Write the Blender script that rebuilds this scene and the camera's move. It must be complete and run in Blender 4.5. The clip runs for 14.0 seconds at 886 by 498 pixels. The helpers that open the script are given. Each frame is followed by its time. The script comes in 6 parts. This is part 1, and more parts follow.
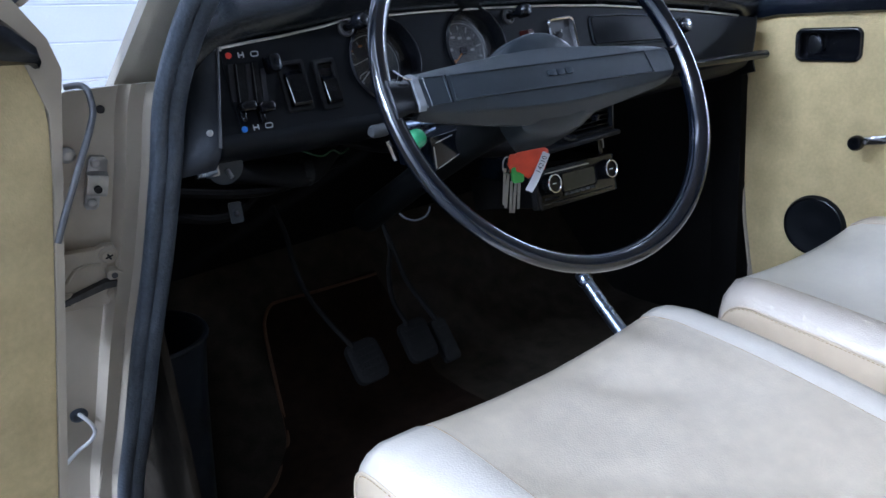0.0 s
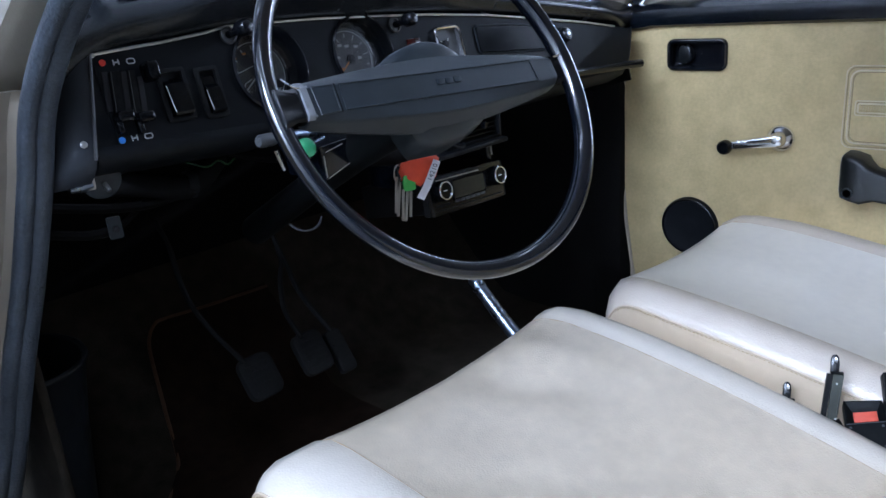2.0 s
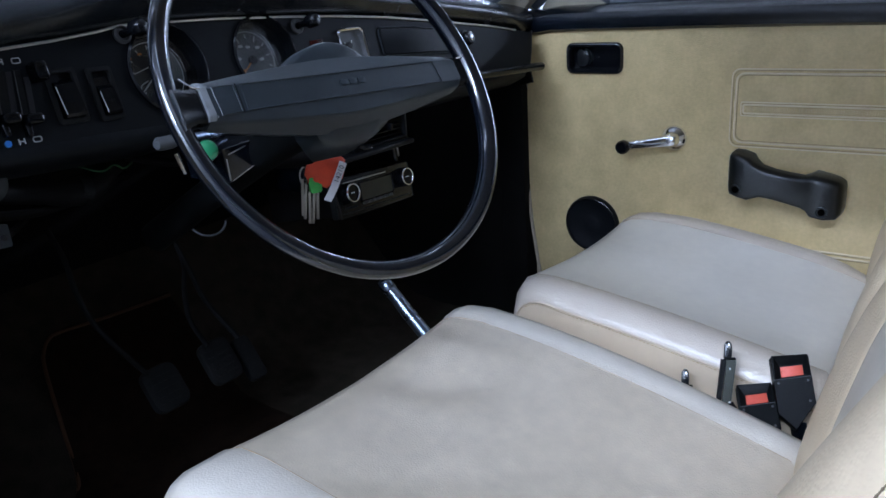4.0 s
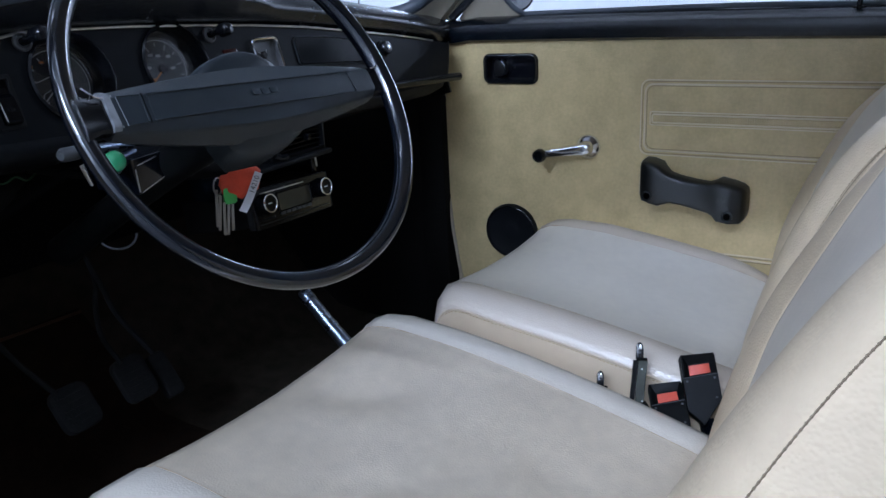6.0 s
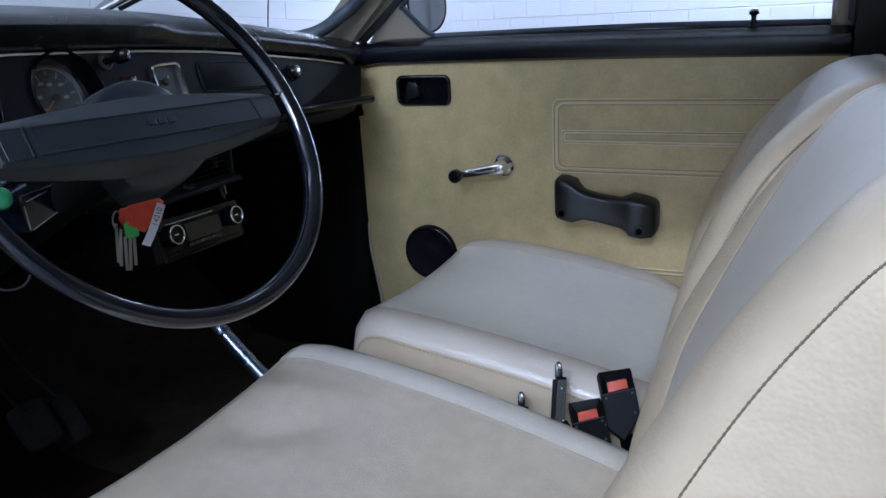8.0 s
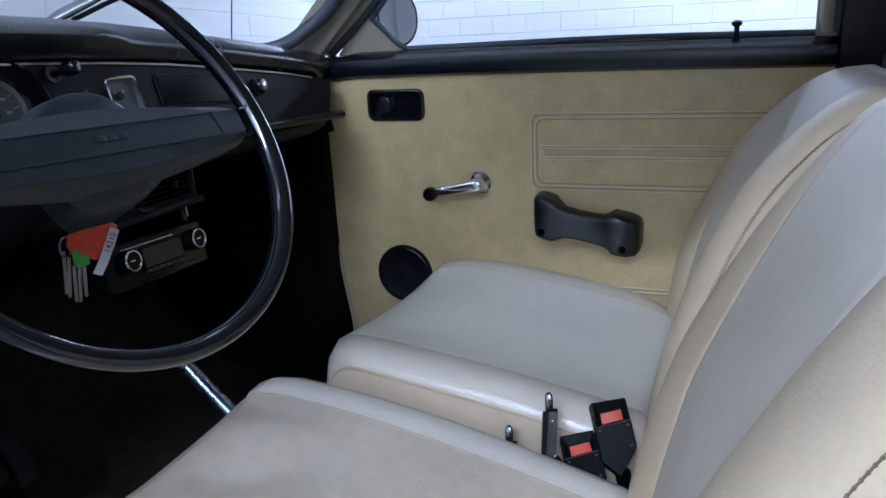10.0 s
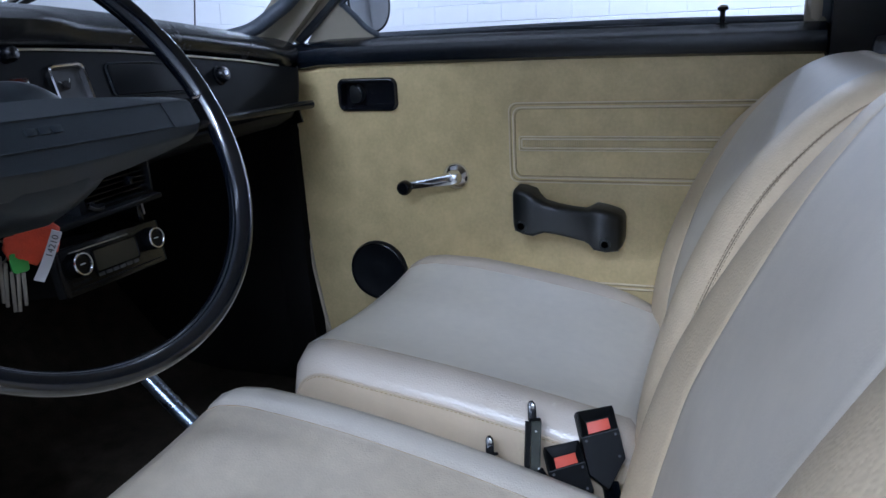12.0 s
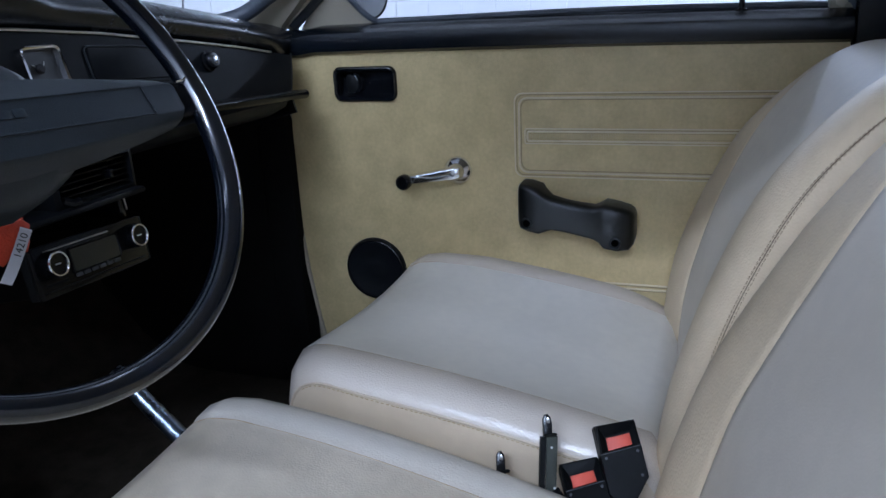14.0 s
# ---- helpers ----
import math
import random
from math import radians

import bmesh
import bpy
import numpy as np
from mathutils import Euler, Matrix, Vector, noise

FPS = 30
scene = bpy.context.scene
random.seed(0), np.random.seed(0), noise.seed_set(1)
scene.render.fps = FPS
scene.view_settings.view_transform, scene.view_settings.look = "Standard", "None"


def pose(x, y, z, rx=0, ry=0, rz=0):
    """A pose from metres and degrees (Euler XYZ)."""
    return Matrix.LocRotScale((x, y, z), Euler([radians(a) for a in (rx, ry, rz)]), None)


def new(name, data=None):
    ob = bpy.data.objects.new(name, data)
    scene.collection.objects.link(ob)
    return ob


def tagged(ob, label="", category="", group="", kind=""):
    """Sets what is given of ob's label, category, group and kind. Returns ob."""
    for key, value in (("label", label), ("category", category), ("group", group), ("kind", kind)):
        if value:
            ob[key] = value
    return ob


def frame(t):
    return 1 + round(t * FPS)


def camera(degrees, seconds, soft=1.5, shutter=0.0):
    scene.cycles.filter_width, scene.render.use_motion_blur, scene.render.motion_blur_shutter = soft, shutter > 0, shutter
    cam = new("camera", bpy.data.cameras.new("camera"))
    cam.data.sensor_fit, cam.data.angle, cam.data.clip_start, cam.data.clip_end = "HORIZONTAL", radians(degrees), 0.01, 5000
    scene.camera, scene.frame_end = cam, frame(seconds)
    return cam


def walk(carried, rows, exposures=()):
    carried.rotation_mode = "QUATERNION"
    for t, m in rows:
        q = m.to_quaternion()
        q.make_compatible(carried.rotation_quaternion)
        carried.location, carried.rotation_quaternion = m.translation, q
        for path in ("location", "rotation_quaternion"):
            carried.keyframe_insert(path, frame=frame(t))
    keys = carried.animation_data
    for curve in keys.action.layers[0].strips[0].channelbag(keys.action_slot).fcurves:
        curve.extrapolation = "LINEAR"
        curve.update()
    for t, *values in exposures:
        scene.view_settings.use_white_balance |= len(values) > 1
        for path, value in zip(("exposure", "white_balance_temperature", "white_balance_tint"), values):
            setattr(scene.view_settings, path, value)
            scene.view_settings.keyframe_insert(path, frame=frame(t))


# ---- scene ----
cam = camera(59.89, 14.0)
# seconds, eye x y z, yaw, pitch, roll
ROWS = [
    (0.0, -0.8866, -0.5168, 1.0026, -38.465, -16.200, -2.622),
    (0.5, -0.8860, -0.5125, 1.0034, -40.453, -16.205, -2.467),
    (1.0, -0.8848, -0.5124, 1.0037, -42.479, -16.151, -2.368),
    (1.5, -0.8855, -0.5119, 1.0038, -44.583, -16.089, -2.197),
    (2.0, -0.8858, -0.5123, 1.0037, -46.868, -16.009, -2.016),
    (2.5, -0.8868, -0.5113, 1.0040, -48.943, -15.997, -1.899),
    (3.0, -0.8873, -0.5118, 1.0028, -50.806, -15.964, -1.847),
    (5.5, -0.8882, -0.5274, 0.9993, -57.854, -15.580, -1.059),
    (6.0, -0.8866, -0.5293, 1.0009, -59.457, -15.346, -1.045),
    (6.5, -0.8845, -0.5317, 1.0040, -61.017, -15.134, -1.112),
    (7.0, -0.8800, -0.5347, 1.0069, -62.632, -14.868, -1.287),
    (7.5, -0.8750, -0.5366, 1.0068, -64.009, -14.513, -1.512),
    (8.0, -0.8669, -0.5339, 1.0059, -65.227, -14.130, -1.704),
    (10.5, -0.7945, -0.4844, 0.9976, -68.057, -12.996, -1.955),
    (11.0, -0.7788, -0.4804, 0.9968, -68.503, -13.299, -2.018),
    (11.5, -0.7661, -0.4767, 0.9969, -69.046, -13.609, -2.010),
    (12.0, -0.7518, -0.4712, 0.9955, -69.490, -13.784, -1.934),
    (12.5, -0.7363, -0.4622, 0.9935, -69.743, -13.895, -1.803),
    (13.0, -0.7194, -0.4545, 0.9908, -69.621, -13.970, -1.751),
    (13.5, -0.7050, -0.4455, 0.9897, -69.583, -14.142, -1.643),
    (14.0, -0.6927, -0.4309, 0.9851, -70.141, -14.213, -1.597),
]
walk(cam, [(t, pose(x, y, z, 90 + pitch, 0, yaw) @ pose(0, 0, 0, 0, 0, roll)) for t, x, y, z, yaw, pitch, roll in ROWS],
     [(0.0, 0.3), (3.0, -0.07), (5.5, -0.47), (6.5, -0.50), (8.0, -0.66), (11.0, -0.58), (14.0, -0.65)])

# ---- world and lamps ----
world = bpy.data.worlds.new("world")
scene.world = world
world.use_nodes = True
world.node_tree.nodes["Background"].inputs[0].default_value = (0.75, 0.85, 1.0, 1)
world.node_tree.nodes["Background"].inputs[1].default_value = 0.1


def strip_lamp(x, y, z, energy, length=2.4, width=0.3):
    data = bpy.data.lights.new("lamp", "AREA")
    data.shape, data.size, data.size_y, data.energy, data.color = "RECTANGLE", width, length, energy, (0.585, 0.725, 1.03)
    ob = new("added_area_light", data)
    ob.matrix_basis = pose(x, y, z)
    return ob


# unseen area lights added to brighten each side: x, y, tuned energy
LAMPS = [(-1.7, -1.8, 22), (-1.8, 0.8, 22), (-4.3, -3.4, 5), (-4.5, -0.6, 660), (-4.3, 2.2, 28), (-2.6, 3.8, 10), (1.9, -1.9, 16), (1.9, 0.6, 12), (7.1, -3.2, 260), (7.3, -0.4, 270), (7.3, 2.8, 130), (2.6, 3.9, 9)]
for lx, ly, le in LAMPS:
    strip_lamp(lx, ly, 3.52, le)

# ---- materials ----
def mat(name, col, rough=0.5, metal=0.0, var=0.12, scale=6.0, fine=90.0, bump=0.0, bump_scale=300.0, spec=0.5, coat=0.0, grain="noise", wear=0.0):
    m = bpy.data.materials.new(name)
    m.use_nodes = True
    nt = m.node_tree
    b = nt.nodes["Principled BSDF"]
    b.inputs["Roughness"].default_value = rough
    b.inputs["Metallic"].default_value = metal
    b.inputs["Specular IOR Level"].default_value = spec
    b.inputs["Coat Weight"].default_value = coat
    b.inputs["Coat Roughness"].default_value = 0.08
    tc = nt.nodes.new("ShaderNodeTexCoord")
    big = nt.nodes.new("ShaderNodeTexNoise")
    big.inputs["Scale"].default_value, big.inputs["Detail"].default_value = scale, 4
    small = nt.nodes.new("ShaderNodeTexNoise")
    small.inputs["Scale"].default_value, small.inputs["Detail"].default_value = fine, 3
    nt.links.new(tc.outputs["Object"], big.inputs["Vector"])
    nt.links.new(tc.outputs["Object"], small.inputs["Vector"])
    mix = nt.nodes.new("ShaderNodeMix")
    mix.inputs["Factor"].default_value = 0.35
    nt.links.new(big.outputs["Fac"], mix.inputs[2])
    nt.links.new(small.outputs["Fac"], mix.inputs[3])
    ramp = nt.nodes.new("ShaderNodeValToRGB")
    lo, hi = [c * (1 - var) for c in col], [min(1, c * (1 + var)) for c in col]
    ramp.color_ramp.elements[0].position, ramp.color_ramp.elements[1].position = 0.3, 0.7
    ramp.color_ramp.elements[0].color, ramp.color_ramp.elements[1].color = (*lo, 1), (*hi, 1)
    nt.links.new(mix.outputs[0], ramp.inputs[0])
    nt.links.new(ramp.outputs[0], b.inputs["Base Color"])
    rr = nt.nodes.new("ShaderNodeMapRange")
    rr.inputs["To Min"].default_value, rr.inputs["To Max"].default_value = max(0.02, rough * (0.8 - wear)), min(1, rough * (1.2 + wear))
    nt.links.new(mix.outputs[0], rr.inputs["Value"])
    nt.links.new(rr.outputs[0], b.inputs["Roughness"])
    if bump:
        if grain == "leather":
            g = nt.nodes.new("ShaderNodeTexVoronoi")
            g.feature = "SMOOTH_F1"
            out = g.outputs["Distance"]
        else:
            g = nt.nodes.new("ShaderNodeTexNoise")
            out = g.outputs["Fac"]
        g.inputs["Scale"].default_value = bump_scale
        nt.links.new(tc.outputs["Object"], g.inputs["Vector"])
        soft = nt.nodes.new("ShaderNodeTexNoise")
        soft.inputs["Scale"].default_value = scale * 2.5
        nt.links.new(tc.outputs["Object"], soft.inputs["Vector"])
        add = nt.nodes.new("ShaderNodeMath")
        add.operation = "MULTIPLY_ADD"
        add.inputs[1].default_value = 0.8
        nt.links.new(out, add.inputs[0])
        weak = nt.nodes.new("ShaderNodeMath")
        weak.operation = "MULTIPLY"
        weak.inputs[1].default_value = 0.12
        nt.links.new(soft.outputs["Fac"], weak.inputs[0])
        nt.links.new(weak.outputs[0], add.inputs[2])
        bn = nt.nodes.new("ShaderNodeBump")
        bn.inputs["Strength"].default_value, bn.inputs["Distance"].default_value = bump, 0.004
        nt.links.new(add.outputs[0], bn.inputs["Height"])
        nt.links.new(bn.outputs[0], b.inputs["Normal"])
    return m


def glass_mat(name, tint=(1, 1, 1), gloss=0.05):
    """Thin clear pane: see-through with a faint mirror sheen."""
    m = bpy.data.materials.new(name)
    m.use_nodes = True
    nt = m.node_tree
    nt.nodes.remove(nt.nodes["Principled BSDF"])
    clear, shine, mixer = nt.nodes.new("ShaderNodeBsdfTransparent"), nt.nodes.new("ShaderNodeBsdfGlossy"), nt.nodes.new("ShaderNodeMixShader")
    clear.inputs["Color"].default_value = (*tint, 1)
    shine.inputs["Roughness"].default_value = 0.02
    mixer.inputs[0].default_value = gloss
    nt.links.new(clear.outputs[0], mixer.inputs[1])
    nt.links.new(shine.outputs[0], mixer.inputs[2])
    nt.links.new(mixer.outputs[0], nt.nodes["Material Output"].inputs[0])
    return m


VINYL = mat("seat vinyl", (0.68, 0.618, 0.52), 0.23, var=0.06, scale=7, fine=60, bump=0.10, bump_scale=520, grain="leather", spec=0.6)
VINYL_WORN = mat("worn grey-tan seat vinyl", (0.55, 0.468, 0.352), 0.34, var=0.17, scale=4, fine=50, bump=0.10, bump_scale=520, grain="leather", spec=0.6)
VINYL_ROSE = mat("rosy cream vinyl", (0.66, 0.575, 0.475), 0.24, var=0.0, scale=6, fine=60, bump=0.16, bump_scale=520, grain="leather", spec=0.6)
VINYL_BLEACH = mat("bleached cushion vinyl", (0.70, 0.655, 0.565), 0.31, var=0.08, scale=6, fine=60, bump=0.08, bump_scale=520, grain="leather", spec=0.55)
VINYL_BACK = mat("matte backrest vinyl", (0.70, 0.625, 0.52), 0.5, var=0.07, scale=6, fine=60, bump=0.05, bump_scale=520, grain="leather", spec=0.35)
VINYL_BOLSTER = mat("tan bolster vinyl", (0.66, 0.525, 0.355), 0.42, var=0.09, scale=7, fine=70, bump=0.12, bump_scale=420, grain="leather", spec=0.28)
# less faded vinyl; the shade between the seats also darkens this colour
VINYL_SIDE = mat("less faded seat side vinyl, shade painted in", (0.60, 0.485, 0.34), 0.38, var=0.07, scale=9, fine=60, bump=0.08, bump_scale=480, grain="leather")
SEAM = mat("seam thread", (0.55, 0.46, 0.33), 0.7, var=0.1)
STITCH = mat("backrest stitching", (0.46, 0.345, 0.225), 0.7, var=0.15)
CREASE = mat("dark seam crease", (0.20, 0.145, 0.09), 0.8, var=0.15)
# black without sheen, painting the dark inside holes
VOID = mat("painted black of a hole", (0.0008, 0.0008, 0.0008), 1.0, spec=0.0, var=0.1)
THREAD = mat("stitch thread", (0.40, 0.28, 0.16), 0.8, var=0.15)
CARD = mat("door vinyl", (0.575, 0.447, 0.230), 0.34, var=0.17, scale=20, fine=150, bump=0.18, bump_scale=500, grain="leather")
# paler than the card: the welts' highlight is partly put into the colour
WELT = mat("heat-sealed welt with painted highlight", (0.74, 0.63, 0.43), 0.18, var=0.05, scale=30, spec=0.8)
# dark tan for the shadow lines painted along the welts
WELT_SHADOW = mat("painted shadow beside a welt", (0.33, 0.25, 0.13), 0.6, var=0.1)
PAINT = mat("beige body paint", (0.47, 0.40, 0.305), 0.3, var=0.05, scale=5, coat=0.4, bump=0.03, bump_scale=40)
PILLAR = mat("pillar trim", (0.33, 0.29, 0.22), 0.5, var=0.06, bump=0.1, bump_scale=500)
BLACKPAD = mat("black padded vinyl", (0.0026, 0.0046, 0.0075), 0.24, spec=0.42, var=0.2, scale=12, bump=0.08, bump_scale=600, grain="leather")
# lighter copy of the black padding: windscreen light is put into its colour
DASHPAD_LIT = mat("grained dash-top vinyl, lightened for window light", (0.0115, 0.0138, 0.0165), 0.26, spec=0.6, var=0.2, scale=12, bump=0.10, bump_scale=600, grain="leather")
ENDPAD = mat("satin blue-black pad", (0.026, 0.030, 0.036), 0.5, spec=0.3, var=0.2, scale=16, bump=0.08, bump_scale=600)
DASH = mat("black dashboard plastic", (0.0048, 0.0058, 0.0072), 0.50, spec=0.14, var=0.2, scale=14, bump=0.06, bump_scale=700)
GLOSS = mat("glossy black plastic", (0.0035, 0.0042, 0.0056), 0.22, var=0.2, spec=0.3, wear=0.2)
RIM = mat("steering rim plastic", (0.0024, 0.0040, 0.0075), 0.17, spec=0.75, var=0.2, scale=20, wear=0.15, coat=0.6)
HUB = mat("grey-black hub plastic", (0.0155, 0.0215, 0.0262), 0.40, spec=0.4, var=0.15, scale=30, bump=0.12, bump_scale=900)
# near-black, hardly any sheen: shade under the dash is put into the colour
DARK = mat("near-black underside, shade painted in", (0.0065, 0.0060, 0.0056), 0.8, spec=0.08, var=0.3, scale=10)
CARPET = mat("dark carpet", (0.036, 0.029, 0.022), 0.95, var=0.4, scale=30, fine=400, bump=0.6, bump_scale=700, spec=0.03)
MAT = mat("brown-black floor mat", (0.019, 0.0115, 0.008), 0.95, var=0.4, scale=40, fine=400, bump=0.6, bump_scale=700, spec=0.03)
PIPING = mat("tan piping", (0.08, 0.033, 0.012), 0.8, var=0.3)
POCKET = mat("blue-black pocket vinyl", (0.010, 0.014, 0.020), 0.42, spec=0.4, var=0.2, scale=20, bump=0.1, bump_scale=500, grain="leather")
RUBBER = mat("weathered rubber seal", (0.052, 0.063, 0.078), 0.42, var=0.35, scale=25, fine=200, bump=0.3, bump_scale=300)
PEDAL = mat("worn pedal rubber", (0.0125, 0.0128, 0.013), 0.8, spec=0.15, var=0.3, bump=0.3, bump_scale=200)
HANDLE = mat("black grained handle plastic", (0.0065, 0.0078, 0.0082), 0.30, spec=0.5, var=0.2, scale=30, bump=0.09, bump_scale=700, grain="leather")
LEVER = mat("blued lever steel", (0.20, 0.24, 0.30), 0.28, 1.0, var=0.15, scale=40, wear=0.3)
CHROME = mat("chrome", (0.8, 0.8, 0.82), 0.12, 1.0, var=0.06, scale=40, wear=0.3)
STEEL = mat("zinc steel", (0.45, 0.44, 0.42), 0.4, 1.0, var=0.2, scale=60, wear=0.2)
DULL = mat("dull dark steel", (0.10, 0.10, 0.10), 0.5, 0.8, var=0.3, scale=50)
RODGREY = mat("dull grey rod", (0.17, 0.175, 0.18), 0.42, 0.6, var=0.2, scale=60)
TRIM = mat("bright trim", (0.82, 0.80, 0.76), 0.38, 1.0, var=0.08)
OLIVE = mat("dark olive steel", (0.030, 0.034, 0.026), 0.42, 0.5, var=0.25, scale=60, wear=0.2)
# pale grey for edge wear and for the bevel's highlight, painted in
WORN_GLINT = mat("worn plastic edge with painted highlight", (0.17, 0.178, 0.185), 0.42, var=0.3, scale=120)
PEDALGREY = mat("grey worn plastic", (0.050, 0.053, 0.056), 0.5, var=0.2, scale=50)
BUCKLE = mat("black buckle plastic", (0.0032, 0.0038, 0.0040), 0.5, spec=0.10, var=0.2, scale=40, bump=0.06, bump_scale=500)
RED = mat("red button", (0.60, 0.080, 0.045), 0.55, var=0.05)
REDFOB = mat("red cloth key fob", (0.62, 0.06, 0.022), 0.75, var=0.15, scale=60, bump=0.4, bump_scale=500)
GREEN = mat("green plastic", (0.03, 0.30, 0.05), 0.35, var=0.1)
WIRE = mat("dull green wire", (0.010, 0.055, 0.014), 0.5, var=0.15)
GREENKNOB = mat("green button", (0.02, 0.22, 0.09), 0.2, var=0.1, coat=0.5)
WHITE = mat("white label", (0.62, 0.62, 0.64), 0.6, var=0.03)
INK = mat("black ink", (0.01, 0.01, 0.012), 0.7, var=0.1)
GREYINK = mat("pale print", (0.55, 0.55, 0.53), 0.6, var=0.1)
DIAL = mat("grey dial face", (0.012, 0.013, 0.014), 0.5, var=0.15, scale=50)
PALEDIAL = mat("pale dial face", (0.11, 0.115, 0.115), 0.5, var=0.15, scale=50)
ORANGE = mat("orange mark", (0.7, 0.25, 0.05), 0.6)
BLUE = mat("blue mark", (0.03, 0.2, 0.6), 0.5)
REDDOT = mat("red mark", (0.8, 0.04, 0.02), 0.5)
LCD = mat("radio display", (0.035, 0.035, 0.03), 0.2, var=0.1)
KEYSTEEL = mat("nickel key", (0.24, 0.225, 0.20), 0.45, 1.0, var=0.1)
CABLE = mat("white cable", (0.75, 0.75, 0.74), 0.45, var=0.05)
WALL = mat("white painted block", (0.82, 0.83, 0.84), 0.7, var=0.03, scale=1.5, bump=0.15, bump_scale=120)
SHUTTER = mat("grey shutter metal", (0.36, 0.37, 0.38), 0.5, var=0.1, scale=3)
JOINT = mat("pale mortar joint", (0.77, 0.79, 0.81), 0.85, var=0.1)
CONCRETE = mat("sealed concrete", (0.085, 0.085, 0.083), 0.55, var=0.15, scale=2, fine=30, bump=0.1, bump_scale=60)
CEIL = mat("white ceiling board", (0.75, 0.75, 0.75), 0.8, var=0.03, scale=1)
LAMPBODY = mat("white lamp housing", (0.8, 0.8, 0.8), 0.4, var=0.03)
GLASS = glass_mat("clear glass")
MIRROR = mat("mirror glass", (0.9, 0.9, 0.9), 0.03, 1.0, var=0.0)

# ---- mesh helpers ----
LEAN = Matrix.Translation((0, 0, 0.6)) @ Matrix.Rotation(radians(-3.7), 4, "Y") @ Matrix.Translation((0, 0, -0.6))  # levels the car, which is drawn square to its right door card
LEFT = LEAN.inverted() @ LEAN.inverted() @ Matrix.Diagonal((-1, 1, 1, 1))  # mirrors a right-hand point to the car's left
BASES = {}


def thing(name, base, label, category, group="", kind="", level=None):
    ob = new(name)
    ob.empty_display_size = 0.05
    ob.matrix_basis = (LEAN if level is None else level) @ Matrix.Translation(base)
    BASES[ob.name] = Vector(base)
    return tagged(ob, label, category, group, kind)


def part(name, bm, material, parent=None, label="", sharp=38, recalc=True):
    if recalc:
        bmesh.ops.recalc_face_normals(bm, faces=bm.faces)
    me = bpy.data.meshes.new(name)
    for f in bm.faces:
        f.smooth = True
    bm.to_mesh(me)
    bm.free()
    me.set_sharp_from_angle(angle=radians(sharp))
    me.materials.append(material)
    ob = new(name, me)
    if parent is not None:
        ob.parent = parent
        if parent.type == "EMPTY":
            ob.matrix_parent_inverse = Matrix.Translation(-BASES[parent.name])
    return tagged(ob, label)


def box(lo, hi, bev=0.0, seg=2, bm=None, m=None):
    bm = bm or bmesh.new()
    lo, hi = Vector(lo), Vector(hi)
    mm = Matrix.LocRotScale((lo + hi) / 2, None, hi - lo)
    made = bmesh.ops.create_cube(bm, size=1, matrix=(m @ mm) if m else mm)["verts"]
    if bev:
        edges = list({e for v in made for e in v.link_edges})
        bmesh.ops.bevel(bm, geom=edges, offset=bev, segments=seg, profile=0.5, affect="EDGES")
    return bm


def loft(rows, close_u=False, close_v=False, caps=False, bm=None):
    bm = bm or bmesh.new()
    vs = [[bm.verts.new(p) for p in row] for row in rows]
    n, k = len(vs), len(vs[0])
    for i in range(n if close_v else n - 1):
        for j in range(k if close_u else k - 1):
            a, b, c, d = vs[i][j], vs[i][(j + 1) % k], vs[(i + 1) % n][(j + 1) % k], vs[(i + 1) % n][j]
            bm.faces.new((a, b, c, d))
    if caps:
        bm.faces.new(vs[0])
        bm.faces.new(vs[-1][::-1])
    return bm


def smooth_path(pts, n=8, closed=False):
    """Catmull-Rom through the points."""
    pts = [Vector(p) for p in pts]
    out, k = [], len(pts)
    for i in range(k if closed else k - 1):
        p1, p2 = pts[i], pts[(i + 1) % k]
        p0 = pts[i - 1] if (closed or i > 0) else p1 * 2 - p2
        p3 = pts[(i + 2) % k] if (closed or i + 2 < k) else p2 * 2 - p1
        for s in range(n):
            t = s / n
            out.append(0.5 * ((2 * p1) + (p2 - p0) * t + (2 * p0 - 5 * p1 + 4 * p2 - p3) * t * t + (3 * p1 - p0 - 3 * p2 + p3) * t ** 3))
    if not closed:
        out.append(pts[-1])
    return out


def tube(pts, r, seg=10, closed=False, bm=None, flat=1.0):
    bm = bm or bmesh.new()
    pts = [Vector(p) for p in pts]
    n = len(pts)
    rad = r if isinstance(r, (list, tuple)) else [r] * n
    tans = []
    for i in range(n):
        a, b = (pts[i - 1], pts[(i + 1) % n]) if closed else (pts[max(i - 1, 0)], pts[min(i + 1, n - 1)])
        tans.append((b - a).normalized())
    up = tans[0].orthogonal().normalized()
    rows = []
    for i in range(n):
        up = (up - up.dot(tans[i]) * tans[i]).normalized()
        side = tans[i].cross(up)
        rows.append([pts[i] + rad[i] * (math.cos(2 * math.pi * s / seg) * up + flat * math.sin(2 * math.pi * s / seg) * side) for s in range(seg)])
    return loft(rows, close_u=True, close_v=closed, caps=not closed, bm=bm)


def axes(origin, z, x=None):
    z = Vector(z).normalized()
    x = Vector(x) if x else z.orthogonal()
    x = (x - x.dot(z) * z).normalized()
    y = z.cross(x)
    m = Matrix((x, y, z)).transposed().to_4x4()
    m.translation = Vector(origin)
    return m


def lathe(prof, m, seg=28, bm=None, caps=True):
    """prof: (radius, height) rows about m's z axis."""
    rows = [[m @ Vector((r * math.cos(2 * math.pi * s / seg), r * math.sin(2 * math.pi * s / seg), h)) for s in range(seg)] for r, h in prof]
    return loft(rows, close_u=True, caps=caps, bm=bm)


